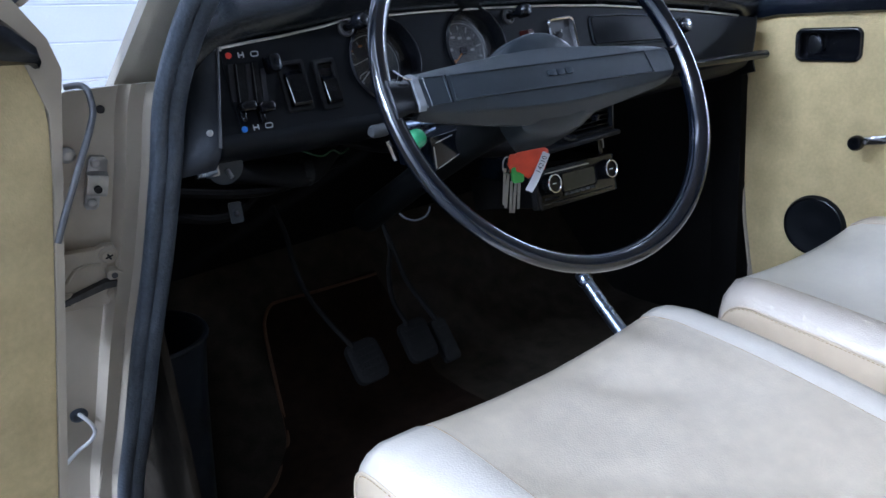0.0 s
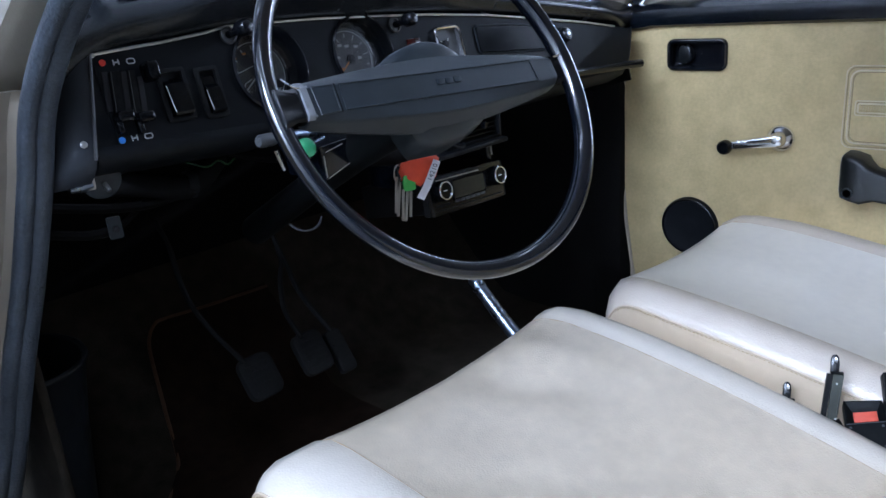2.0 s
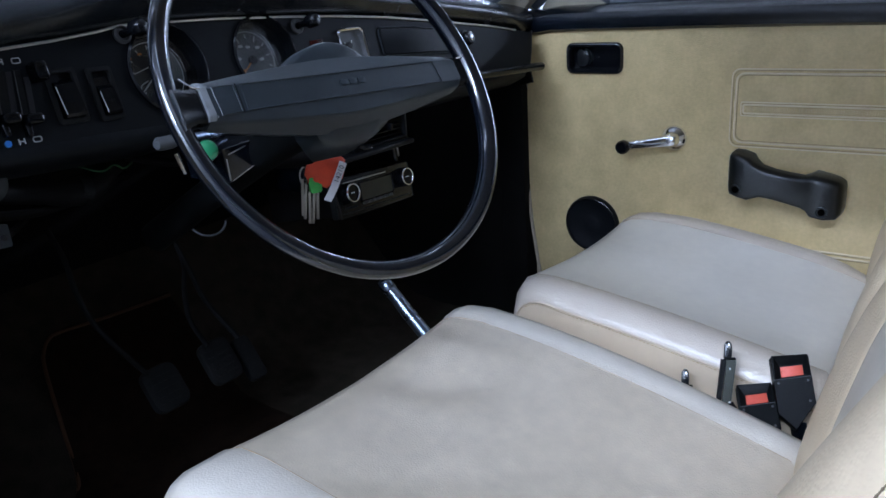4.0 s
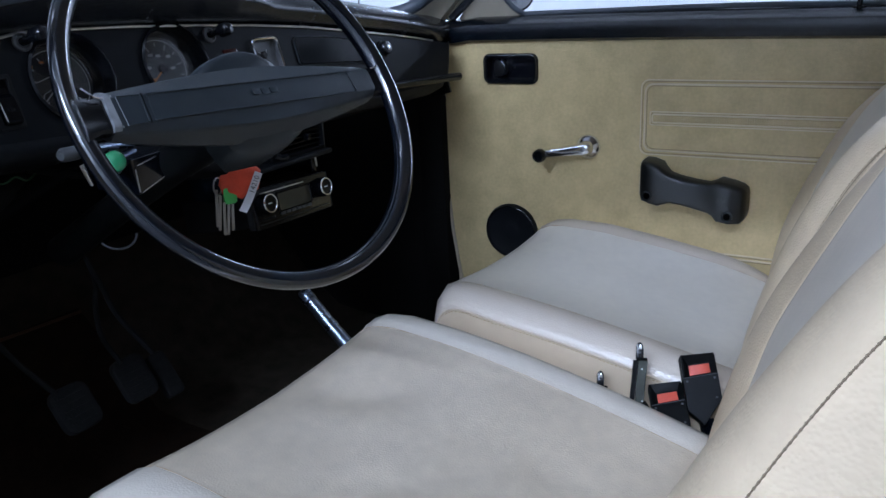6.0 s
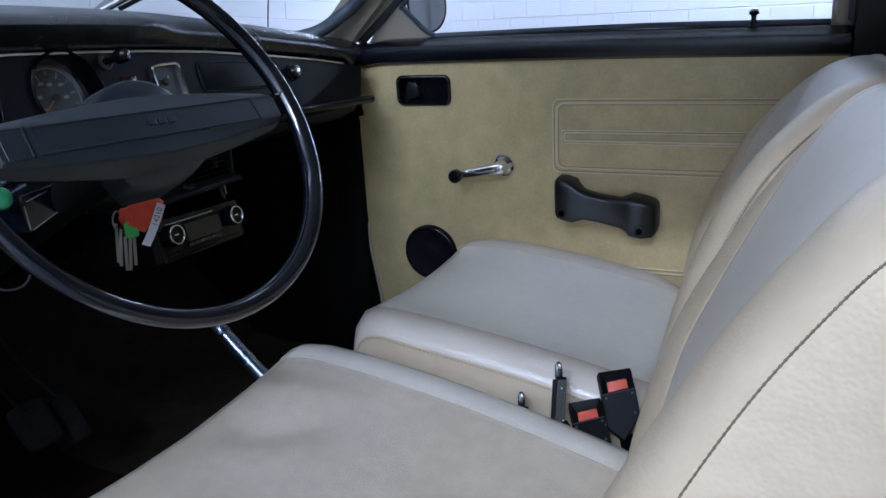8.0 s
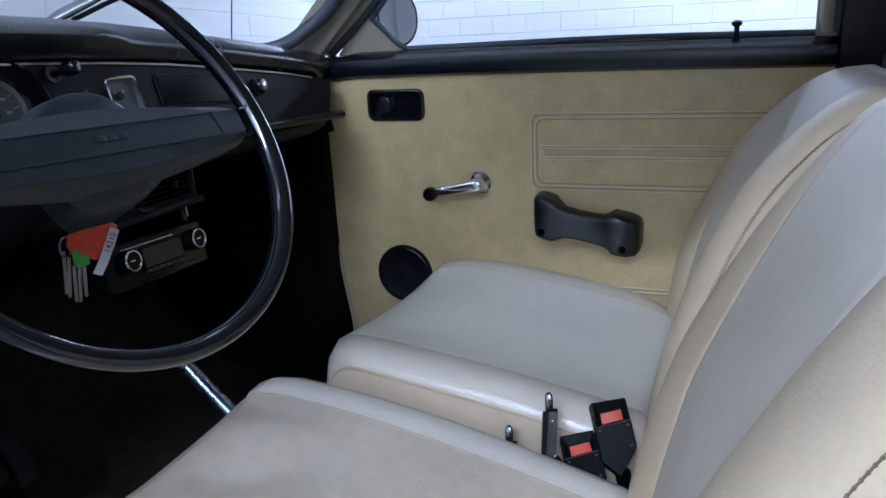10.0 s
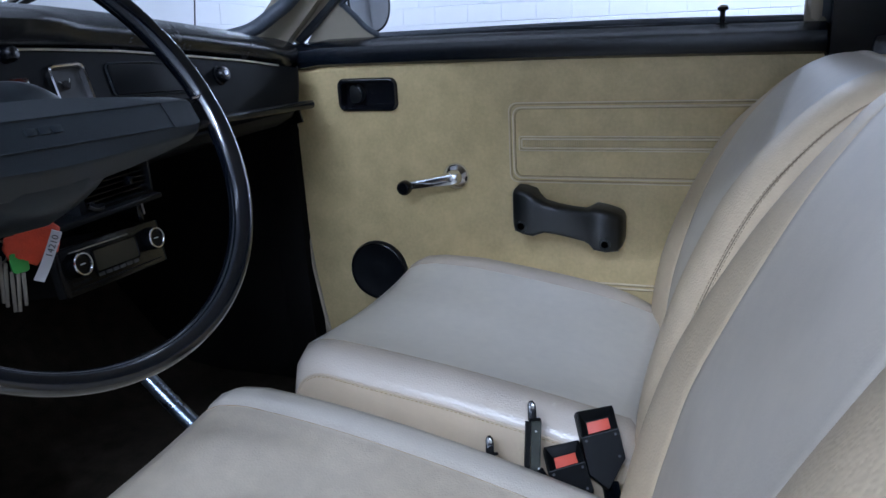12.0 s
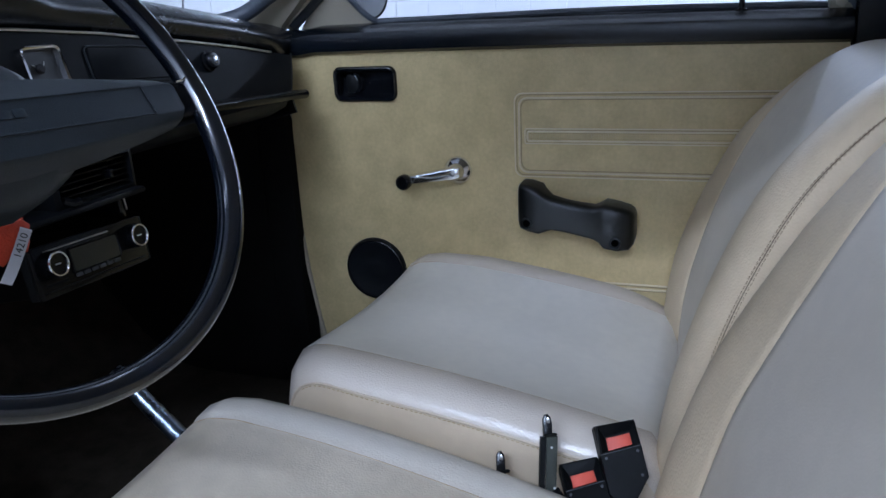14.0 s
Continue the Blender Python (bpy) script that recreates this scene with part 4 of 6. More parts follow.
for x in np.linspace(-0.535, -0.33, 9):
    z0 = 0.930 - 0.045 * (x + 0.535)
    rows.append([DM @ Vector((x, dv(z0) + dz, w)) for dz, w in ((0.004, 0.0005), (0.0, 0.003), (-0.006, 0.0035), (-0.013, 0.000), (-0.019, -0.009), (-0.022, -0.024), (-0.022, -0.06))])
part("lower_roll", loft(rows), DASH, dash, "rounded lower edge")
part("edge_trim", tube([DM @ Vector((-0.5105 - 0.27 * (1.024 - z), dv(z), 0.003)) for z in (1.026, 1.0, 0.97, 0.94, 0.922)], 0.0020, 8), DULL, dash, "dull metal edge trim")
part("edge_cap", box((-0.5145, 0.2945, 1.020), (-0.5055, 0.302, 1.031), 0.002), STEEL, dash)
screw(DM @ Vector((-0.5448, dv(0.939), 0.0022)), (-0.12, -0.95, 0.24), 0.0036, dash)
part("end_bracket", box((-0.566, 0.30, 0.897), (-0.548, 0.33, 0.909), 0.003), PAINT, dash)

# heater sliders
hs = part("heater_panel", slab(rrect(0.075, 0.108, 0.003, 3, -0.472, dv(0.976)), DM, 0.0, 0.0015), DASH, dash)
for x, zt, zb, dx in ((-0.501, 1.005, 0.966, -0.007), (-0.4815, 1.003, 0.963, -0.0075), (-0.4655, 0.996, 0.961, -0.006)):
    part("slot", slab([(x - 0.003, dv(zt)), (x + 0.003, dv(zt)), (x + 0.003 + dx, dv(zb)), (x - 0.003 + dx, dv(zb))], DM, 0.0015, 0.0022), INK, hs)
for x, w, zt, zb, dx in ((-0.4912, 0.0050, 1.004, 0.963, -0.007), (-0.4735, 0.0035, 1.003, 0.961, -0.0065)):
    part("slider_rail", slab([(x - w, dv(zt)), (x + w, dv(zt)), (x + w + dx, dv(zb)), (x - w + dx, dv(zb))], DM, 0.0015, 0.0045, 0.0008), PEDAL, hs, "grey slider guide")
    part("guide_edge", tube([DM @ Vector((x - w + 0.0003, dv(zt), 0.0045)), DM @ Vector((x - w + dx + 0.0003, dv(zb), 0.0045))], 0.0006, 5), DULL, hs)
for x, z in ((-0.499, 0.958), (-0.4775, 0.954)):
    lv = part("slider_lever", slab(rrect(0.019, 0.011, 0.004, 3, x, dv(z)), DM, 0.003, 0.018, 0.004), GLOSS, hs, "black heater lever")
    part("lever_stem", slab(rrect(0.006, 0.014, 0.002, 2, x - 0.006, dv(z - 0.009)), DM, 0.002, 0.010, 0.002), GLOSS, hs)
part("slider_lever", slab(rrect(0.014, 0.020, 0.004, 3, -0.457, dv(0.998)), DM, 0.003, 0.022, 0.004), GLOSS, hs, "black heater lever")
part("red_mark", slab(circle(0.0034, 14, -0.5005, dv(1.014)), DM, 0.0015, 0.003), REDDOT, hs)
part("blue_mark", slab(circle(0.0034, 14, -0.5055, dv(0.936)), DM, 0.0015, 0.003), BLUE, hs)
for x, z in ((-0.486, 1.013), (-0.4915, 0.936)):
    for dx, w, hgt in ((-0.0027, 0.0012, 0.006), (0.0027, 0.0012, 0.006), (0, 0.0045, 0.0013)):
        part("symbol_bar", slab(rrect(w, hgt, 0.0003, 1, x + dx, dv(z)), DM, 0.0015, 0.0019), GREYINK, hs)
for x, z in ((-0.466, 1.0125), (-0.472, 0.9355)):
    part("symbol_ring", tube([DM @ Vector((a, b, 0.0018)) for a, b in rrect(0.0085, 0.005, 0.0018, 3, x - 0.004, dv(z))], 0.0006, 5, True), GREYINK, hs)


def rocker(x, z, w, h, lab, tipped, low):
    """A bezel with a recess; low: how far down the key's raised half begins."""
    o = [rrect(w - d, h - d, 0.003 - d / 12, 3, x, dv(z)) for d in (0, 0.003, 0.009, 0.011)]
    hb = part("switch_bezel", loft([[DM @ Vector((*p, k)) for p in q] for q, k in ((o[0], 0.0), (o[0], 0.003), (o[1], 0.0042), (o[2], 0.0042), (o[3], -0.010))], close_u=True, caps=True), PEDAL, dash, "worn switch surround")
    a, b = (w - 0.012) / 2, (h - 0.012) / 2
    m = DM @ Matrix.Translation((x, dv(z), 0.0)) @ Matrix.Rotation(radians(tipped), 4, "X")
    key = part("rocker", loft([[m @ Vector((u, v, k)) for v, k in ((-b, -0.008), (-b, 0.010), (-b + 0.003, 0.0125), (low, 0.007), (low + 0.004, 0.001), (b - 0.002, -0.002), (b, -0.008))] for u in (-a, -a + 0.001, a - 0.001, a)], caps=True), GLOSS, hb, lab)
    part("pale_key_edge", tube([m @ Vector((-a, -b + 0.003, 0.0122)), m @ Vector((-a, low - 0.002, 0.0070))], 0.0006, 5), STEEL, key)
    for dx in (-0.003, 0.0, 0.003):
        part("symbol", slab(rrect(0.0012, 0.0045 - abs(dx) * 0.5, 0.0004, 1, dx, -b * 0.35), m @ Matrix.Translation((0, 0, 0.0098)), 0, 0.0006), PEDAL, key)


rocker(-0.4315, 0.9720, 0.034, 0.058, "glossy black rocker switch", 0, 0.012)
rocker(-0.3880, 0.9685, 0.029, 0.058, "grey-black rocker switch, pressed down", 4, 0.005)


def dial(c, face, pale):
    g = part("dial", lathe([(0.0535, 0.0), (0.0535, 0.003), (0.051, 0.005), (0.0495, 0.003), (0.0480, -0.006), (0.0425, -0.030)], DM @ Matrix.Translation((*c, 0)), 40, caps=False), GLOSS, dash, "round dial with black rim")
    M = DM @ Matrix.Translation((*c, -0.031))
    part("dial_face", slab(circle(0.0430, 36), M, -0.002, 0.0), face, g)
    for k in range(11):
        a = radians(225 - 27 * k)
        r0 = 0.030 if k % 2 else 0.027
        part("tick", slab([(r0, -0.0006), (0.035, -0.0006), (0.035, 0.0006), (r0, 0.0006)], M @ Matrix.Rotation(a, 4, "Z"), 0.0, 0.0006), GREYINK, g)
    part("scale_ring", tube([M @ Vector((0.0385 * math.cos(a), 0.0385 * math.sin(a), 0.0005)) for a in np.linspace(radians(-50), radians(230), 40)], 0.0006, 5), GREYINK, g)
    part("needle", slab([(-0.004, -0.0012), (0.036, -0.0004), (0.036, 0.0004), (-0.004, 0.0012)], M @ Matrix.Rotation(radians(218), 4, "Z"), 0.002, 0.003), ORANGE if pale else GREYINK, g)
    part("needle_cap", lathe([(0.006, 0), (0.006, 0.004), (0.003, 0.005)], M, 16), INK, g)
    part("dial_glass", slab(circle(0.0475, 36), DM @ Matrix.Translation((*c, -0.012)), -0.001, 0.0), GLASS, g).visible_shadow = False
    return g, M


g, M = dial(G1, DIAL, False)
part("lower_field", slab([(0.038 * math.cos(a), 0.038 * math.sin(a)) for a in np.linspace(radians(-25), radians(58), 14)] + [(0.0, 0.004)], M, 0.0002, 0.0008), PALEDIAL, g)
for pts in (((-0.036, 0.012), (-0.026, 0.004), (-0.004, 0.010), (0.010, 0.033)), ((-0.030, -0.024), (-0.022, -0.010), (-0.012, -0.006)), ((-0.004, -0.014), (0.006, -0.012), (0.014, -0.022), (0.028, -0.022))):
    part("gauge_border", tube([M @ Vector((*p, 0.0008)) for p in pts], 0.0007, 5), GREYINK, g)
for a, b in ((-0.030, -0.004), (-0.027, 0.022), (-0.012, 0.026)):
    part("mark", slab(rrect(0.005, 0.0026, 0.0004, 1, a, b), M, 0.0, 0.0007), ORANGE, g)
# pale face: the reflection washing over this dial is put into its colour
g, M = dial(G2, PALEDIAL, True)
for i, (a, b) in enumerate(((-0.018, -0.012), (-0.006, -0.02), (0.01, -0.018), (-0.02, 0.004), (0.018, 0.0), (0.0, 0.018), (-0.012, 0.02), (0.016, 0.016))):
    part("mark", slab(rrect(0.007, 0.0035, 0.0006, 2, a, b), M, 0.0, 0.0007), ORANGE if i < 3 else GREYINK, g)

# pull knobs beside the dials
for x, z in ((-0.3455, 1.0275), (-0.080, 1.016)):
    kb = part("pull_knob", lathe([(0.0045, 0.0), (0.0045, 0.018), (0.009, 0.022), (0.0095, 0.034), (0.007, 0.038), (0.003, 0.039)], DM @ Matrix.Translation((x, dv(z), 0)) @ Matrix.Rotation(radians(8), 4, "Y"), 20), GLOSS, dash, "black pull knob")
    part("collar", lathe([(0.0105, 0.0), (0.0105, 0.003), (0.008, 0.0042), (0.007, 0.002)], DM @ Matrix.Translation((x, dv(z), 0)), 24), DULL, kb, "dull metal collar")
part("warning_lamp", slab(rrect(0.026, 0.011, 0.002, 3, -0.051, dv(0.990)), DM, 0.0, 0.002, 0.001), mat("dark red lens", (0.05, 0.008, 0.006), 0.2), dash, "dark red warning lens")

# clock
ck = part("clock", loft([[DM @ Vector((*p, h)) for p in o] for o, h in ((rrect(0.056, 0.054, 0.008, 4, 0.019, dv(0.979)), 0.0), (rrect(0.056, 0.054, 0.008, 4, 0.019, dv(0.979)), 0.005), (rrect(0.053, 0.051, 0.007, 4, 0.019, dv(0.979)), 0.0065), (rrect(0.049, 0.047, 0.006, 4, 0.019, dv(0.979)), 0.005), (rrect(0.047, 0.045, 0.005, 4, 0.019, dv(0.979)), -0.003))], close_u=True), CHROME, dash, "square clock with bright rim")
CMt = DM @ Matrix.Translation((0.019, dv(0.979), 0))
part("clock_face", slab(rrect(0.047, 0.045, 0.005, 4), CMt, -0.004, -0.002), mat("clock face", (0.045, 0.047, 0.048), 0.45, var=0.15, scale=60), ck)
part("setting_knob", lathe([(0.0055, -0.002), (0.0055, 0.002), (0.004, 0.0035)], CMt @ Matrix.Translation((-0.005, 0.002, 0)), 16), INK, ck)
for a, l in ((150, 0.015), (65, 0.011)):
    part("clock_hand", slab([(0, -0.0006), (l, -0.0004), (l, 0.0004), (0, 0.0006)], CMt @ Matrix.Rotation(radians(a), 4, "Z"), -0.0015, -0.001), GREYINK, ck)

# glove box lid, lock and the rail below
gb = part("glovebox_lid", slab([(0.090, dv(0.9985)), (0.166, dv(0.994)), (0.253, dv(0.984)), (0.255, dv(0.949)), (0.089, dv(0.960)), (0.0865, dv(0.965)), (0.0865, dv(0.994))], DM, 0.0, 0.0035, 0.002), DASH, dash, "glove box lid")
# lighter tube paints the highlight along the lid's edge
part("lid_edge_highlight", tube([DM @ Vector((x, dv(z), 0.0015)) for x, z in ((0.253, 0.9855), (0.166, 0.996), (0.090, 1.0005), (0.0845, 0.996), (0.0845, 0.963), (0.089, 0.958), (0.255, 0.9465))], 0.0014, 6), HUB, gb)
gk = part("lock_knob", lathe([(0.0150, 0.0), (0.0150, 0.003), (0.0125, 0.005), (0.0125, 0.011), (0.010, 0.0145), (0.004, 0.015)], DM @ Matrix.Translation((0.313, dv(0.964), 0)), 24), GLOSS, dash, "glove box lock knob")
part("lock_barrel", lathe([(0.0052, 0.014), (0.0052, 0.0155), (0.0036, 0.016)], DM @ Matrix.Translation((0.313, dv(0.964), 0)), 20), CHROME, gk)
part("grab_rail", tube(smooth_path([(0.10, 0.262, 0.907), (0.25, 0.252, 0.905), (0.38, 0.248, 0.899), (0.48, 0.249, 0.8945), (0.530, 0.250, 0.8915)], 6), 0.0080, 14), GLOSS, dash, "black tubular shelf rail")
rows = []
for x in np.linspace(0.09, 0.522, 16):
    k = max(0.0, (x - 0.47) / 0.052) ** 2
    rows.append([(x, 0.262 + 0.03 * k, 0.897), (x, 0.255 + 0.03 * k, 0.888), (x, 0.262 + 0.03 * k, 0.874 + 0.004 * k), (x, 0.285 + 0.02 * k, 0.862 + 0.012 * k), (x, 0.36, 0.858 + 0.02 * k), (x, 0.42, 0.858)])
part("shelf_lip", loft(rows), DASH, dash, "black shelf lip")

# round air vent on the top's left and its bracket
part("air_vent", lathe([(0.020, 0.0), (0.020, 0.006), (0.016, 0.009), (0.0135, 0.006), (0.013, -0.02), (0.002, -0.02)], axes((-0.437, 0.325, 1.079), (0.1, -0.75, 0.6)), 28), GLOSS, dash, "round black air vent")

# vent unit below the middle
vu = thing("centre_vent", (0.043, 0.282, 0.827), "black centre air vent with slats", "air vent")
VS = Matrix.Translation((0.013, 0.022, -0.003))


def vent_part(name, bm, material, lab=""):
    bm.transform(VS)
    return part(name, bm, material, vu, lab)


vent_part("vent_frame", loft([[(x, y, z) for x, z in o] for o, y in ((rrect(0.130, 0.056, 0.004, 3, 0.022, 0.855), 0.33), (rrect(0.130, 0.056, 0.004, 3, 0.022, 0.855), 0.238), (rrect(0.116, 0.040, 0.003, 3, 0.022, 0.857), 0.235), (rrect(0.112, 0.036, 0.003, 3, 0.022, 0.857), 0.27))], close_u=True, caps=True), DASH)
for i in range(5):
    vent_part("slat", box((-0.030, 0.240, 0.8425 + 0.0072 * i), (0.076, 0.258, 0.8440 + 0.0072 * i), m=None), GLOSS)
vent_part("slat_tab", box((0.040, 0.232, 0.852), (0.046, 0.245, 0.862), 0.001), GLOSS)
vent_part("adjuster", tube([(-0.034, 0.232, 0.842), (-0.028, 0.226, 0.838), (-0.020, 0.225, 0.839)], 0.005, 8), GLOSS)
vent_part("ledge", box((-0.13, 0.225, 0.824), (0.089, 0.33, 0.832), 0.003), DASH, "black ledge")
for s2, x in ((-1, -0.128), (1, 0.074)):
    vent_part("side_bracket", box((x, 0.26, 0.790), (x + 0.012, 0.32, 0.826), 0.002), BLACKPAD)
    vent_part("bright_edge", tube([(x + 0.009, 0.2595, 0.824), (x + 0.011, 0.2585, 0.800)], 0.0015, 6), STEEL)

# radio
RM = axes((0.013, 0.262, 0.7635), (0.03, -0.985, 0.17), (1, 0.0, -0.045))
rd = thing("car_radio", (0.013, 0.3, 0.735), "black car radio with two ringed knobs", "car radio")
part("case", slab(rrect(0.170, 0.052, 0.003, 3), RM, -0.15, -0.008), DARK, rd)
part("front_panel", slab(rrect(0.180, 0.060, 0.005, 4), RM, -0.008, 0.0, 0.003), GLOSS, rd, "glossy black radio front")
part("display", slab(rrect(0.074, 0.026, 0.002, 3, 0.003, 0.003), RM, 0.0, 0.0015), LCD, rd, "dark radio display")
for sx in (-1, 1):
    K = RM @ Matrix.Translation((sx * 0.0665, 0.007, 0.0))
    kn = part("knob", lathe([(0.0155, 0.0), (0.0155, 0.010), (0.0145, 0.014), (0.0120, 0.0145), (0.0115, 0.0135), (0.004, 0.0135)], K, 32), GLOSS, rd, "black radio knob")
    part("knob_ring", tube([K @ Vector((0.0132 * math.cos(a), 0.0132 * math.sin(a), 0.0148)) for a in np.linspace(0, 2 * math.pi, 33)[:-1]], 0.0014, 6, True), CHROME, kn, "bright ring")
    part("knob_mark", slab(rrect(0.008, 0.0014, 0.0003, 1), K, 0.0135, 0.0140), GREYINK, kn)
for i in range(6):
    part("button", slab(rrect(0.0085, 0.0042, 0.001, 2, -0.030 + 0.0125 * i, -0.0145), RM, 0.0, 0.003, 0.001), PEDALGREY, rd)
part("top_trim", slab(rrect(0.10, 0.0016, 0.0005, 1, -0.02, 0.0225), RM, 0.0, 0.0012), STEEL, rd)
part("lower_groove", slab(rrect(0.165, 0.0012, 0.0004, 1, 0.0, -0.0225), RM, 0.0, 0.0008), PEDAL, rd)
part("display_frame", tube([RM @ Vector((a, b, 0.0012)) for a, b in rrect(0.078, 0.030, 0.003, 3, 0.003, 0.003)], 0.0010, 6, True), GLOSS, rd)
part("brand_bar", slab(rrect(0.030, 0.0030, 0.0006, 1, -0.062, -0.0155), RM, 0.0, 0.0008), PEDAL, rd)
for x in (-0.0905, 0.0905):
    part("end_cap", slab(rrect(0.004, 0.056, 0.0015, 2, x, 0.0), RM, -0.012, -0.001), PEDAL, rd)

# ---- steering wheel, column and keys ----
WN = Vector((-0.066, -0.886, 0.463)).normalized()
WC = Vector((-0.283, 0.019, 0.970))
RN = Vector((-0.0944, -0.886, 0.4897)).normalized()
WM = axes((-0.2858, 0.0206, 0.9642), RN, Vector((0, 0, 1)).cross(RN))
sw = thing("steering_wheel", WC, "black two-spoke steering wheel with grey padded hub", "steering wheel")
rows = []
for a in np.linspace(0, 2 * math.pi, 129)[:-1]:  # an oval grip, leaning out towards the driver, with shallow ridges
    ring_ = []
    for b in np.linspace(0, 2 * math.pi, 41)[:-1]:
        k = 1 + 0.005 * math.cos(4 * b)
        u, v = 0.0108 * k * math.cos(b), 0.0086 * k * math.sin(b)
        ring_.append(WM @ Vector(((0.1884 + 0.62 * u - 0.78 * v) * math.cos(a), (0.1884 + 0.62 * u - 0.78 * v) * math.sin(a), 0.78 * u + 0.62 * v)))
    rows.append(ring_)
part("rim", loft(rows, close_u=True, close_v=True), RIM, sw, "glossy black ridged rim", sharp=80)
HM = axes(WC, WN, Vector((0, 0, 1)).cross(WN)) @ Matrix.Rotation(radians(-2.2), 4, "Z")
rows = []
for x, k in ((-0.1675, 0.80), (-0.1655, 0.94), (-0.160, 1.0), (-0.145, 1.0), (-0.126, 1.0), (-0.09, 1.0), (-0.05, 1.0), (-0.015, 1.0), (0.015, 1.0), (0.05, 1.0), (0.09, 1.0), (0.126, 1.0), (0.145, 1.0), (0.158, 1.0), (0.1635, 0.94), (0.1655, 0.80)):
    q = (abs(x) / 0.16) ** 1.5
    yt, yb = 0.034 - 0.0125 * q, -0.030 + 0.0115 * q
    rows.append([HM @ Vector((x, y * k, z * (1.0 if z < 0 else k))) for y, z in ((yt - 0.010, -0.030), (yt - 0.001, -0.016), (yt, -0.0120), (yt - 0.0012, -0.0090), (0.0135, 0.0005), (0.0118, 0.0016), (-0.0122, 0.0024), (-0.0140, 0.0016), (yb + 0.0015, -0.0012), (yb, -0.0026), (yb - 0.0012, -0.0052), (yb - 0.011 * (1 - 0.7 * q), -0.026 * (1 - 0.45 * q)), (yb - 0.009 * (1 - 0.9 * q), -0.034 * (1 - 0.4 * q)), (0.0, -0.036))])
hub = part("hub_pad", loft(rows, close_u=True, caps=True), HUB, sw, "grey-black padded hub bar", sharp=28)
panel = [(-0.126, 0.0122, 0.0018), (0.129, 0.0122, 0.0018), (0.131, -0.0126, 0.0026), (-0.128, -0.0126, 0.0026)]
part("moulded_line", tube([HM @ Vector(p) for p in panel], 0.0008, 6, True), HUB, hub)
part("moulded_line", tube([HM @ Vector(p) for p in ((-0.133, 0.0125, 0.0018), (-0.155, 0.0125, 0.0016), (-0.1545, -0.0140, 0.0020), (-0.134, -0.0132, 0.0026))], 0.0007, 6, True), HUB, hub)
part("end_groove", tube([HM @ Vector((-0.1305, 0.0135, 0.0012)), HM @ Vector((-0.132, -0.0140, 0.0020))], 0.0009, 6), DASH, hub)
for i in range(3):
    part("raised_mark", slab(rrect(0.0095, 0.0065, 0.0014, 2, -0.008 + 0.0115 * i, 0.0015), HM, 0.0015, 0.0034, 0.0004), HUB, hub)
# worn left bevel, its highlight painted as a pale strip and line
part("horn_end", loft([[HM @ Vector((x, y, z + d)) for y, z in ((0.0200, -0.0045), (0.0139, 0.0014), (0.0118, 0.0026), (-0.0122, 0.0034), (-0.0145, 0.0026), (-0.0172, -0.0003))] for x, d in ((-0.1682, -0.004), (-0.1674, 0.0), (-0.1640, 0.0), (-0.1606, 0.0), (-0.1600, -0.0012))]), WORN_GLINT, hub, "worn end edge with painted highlight")
part("worn_glint_line", tube([HM @ Vector((-0.1585, 0.0150, 0.0002)), HM @ Vector((-0.1590, -0.0150, 0.0014))], 0.0008, 6), WORN_GLINT, hub)
# rounded hump of the boss behind the bar, and the tapered cowl under it
part("hub_dome", loft([[HM @ Vector((0.006 + w * math.cos(a), cy + h * math.sin(a), z)) for a in np.linspace(0, 2 * math.pi, 29)[:-1]] for w, h, cy, z in ((0.020, 0.008, 0.044, -0.0155), (0.036, 0.015, 0.039, -0.0180), (0.050, 0.022, 0.032, -0.0230), (0.058, 0.028, 0.027, -0.032), (0.060, 0.030, 0.024, -0.046))], close_u=True, caps=True), HUB, hub, sharp=60)
part("lower_boss", loft([[HM @ Vector(p) for p in ((-w1 + o, y, z + 0.006), (-w1 * 0.55 + o, y - 0.002, z + 0.013), (w1 * 0.55 + o, y - 0.002, z + 0.013), (w1 + o, y, z + 0.006), (w1 * 0.9 + o, y, z - 0.03), (-w1 * 0.9 + o, y, z - 0.03))] for y, w1, z, o in ((-0.018, 0.064, -0.022, 0.008), (-0.030, 0.058, -0.028, 0.008), (-0.040, 0.046, -0.036, 0.007), (-0.046, 0.036, -0.042, 0.006), (-0.050, 0.026, -0.050, 0.006))], close_u=True, caps=True), HUB, hub, sharp=35)
for s in (-1, 1):
    sp_ = part("spoke", loft([[HM @ Vector((s * x, y + w, z + d)) for w, d in ((-0.019 * k, -0.006), (-0.019 * k, 0.003), (-0.014 * k, 0.006), (0.014 * k, 0.006), (0.019 * k, 0.003), (0.019 * k, -0.006))] for x, y, z, k in ((0.10, 0.0, -0.012, 0.9), (0.155, 0.0, -0.008, 0.9), (0.178, -0.002, -0.003, 0.8), (0.193, -0.004, 0.0, 0.95))], close_u=True, caps=True), GLOSS, sw, "black spoke")
    part("bright_edge", tube(smooth_path([HM @ Vector((s * 0.168, 0.012, 0.004)), HM @ Vector((s * 0.176, 0.0128, 0.006)), HM @ Vector((s * 0.1845, 0.021, 0.006))], 4), 0.0009, 6), CHROME, sp_)

col = thing("steering_column", (-0.27, 0.3, 0.80), "dark steering column with stalk and green button", "steering column")
CB = WC - WN * 0.05
CE = Vector((-0.262, 0.44, 0.745))
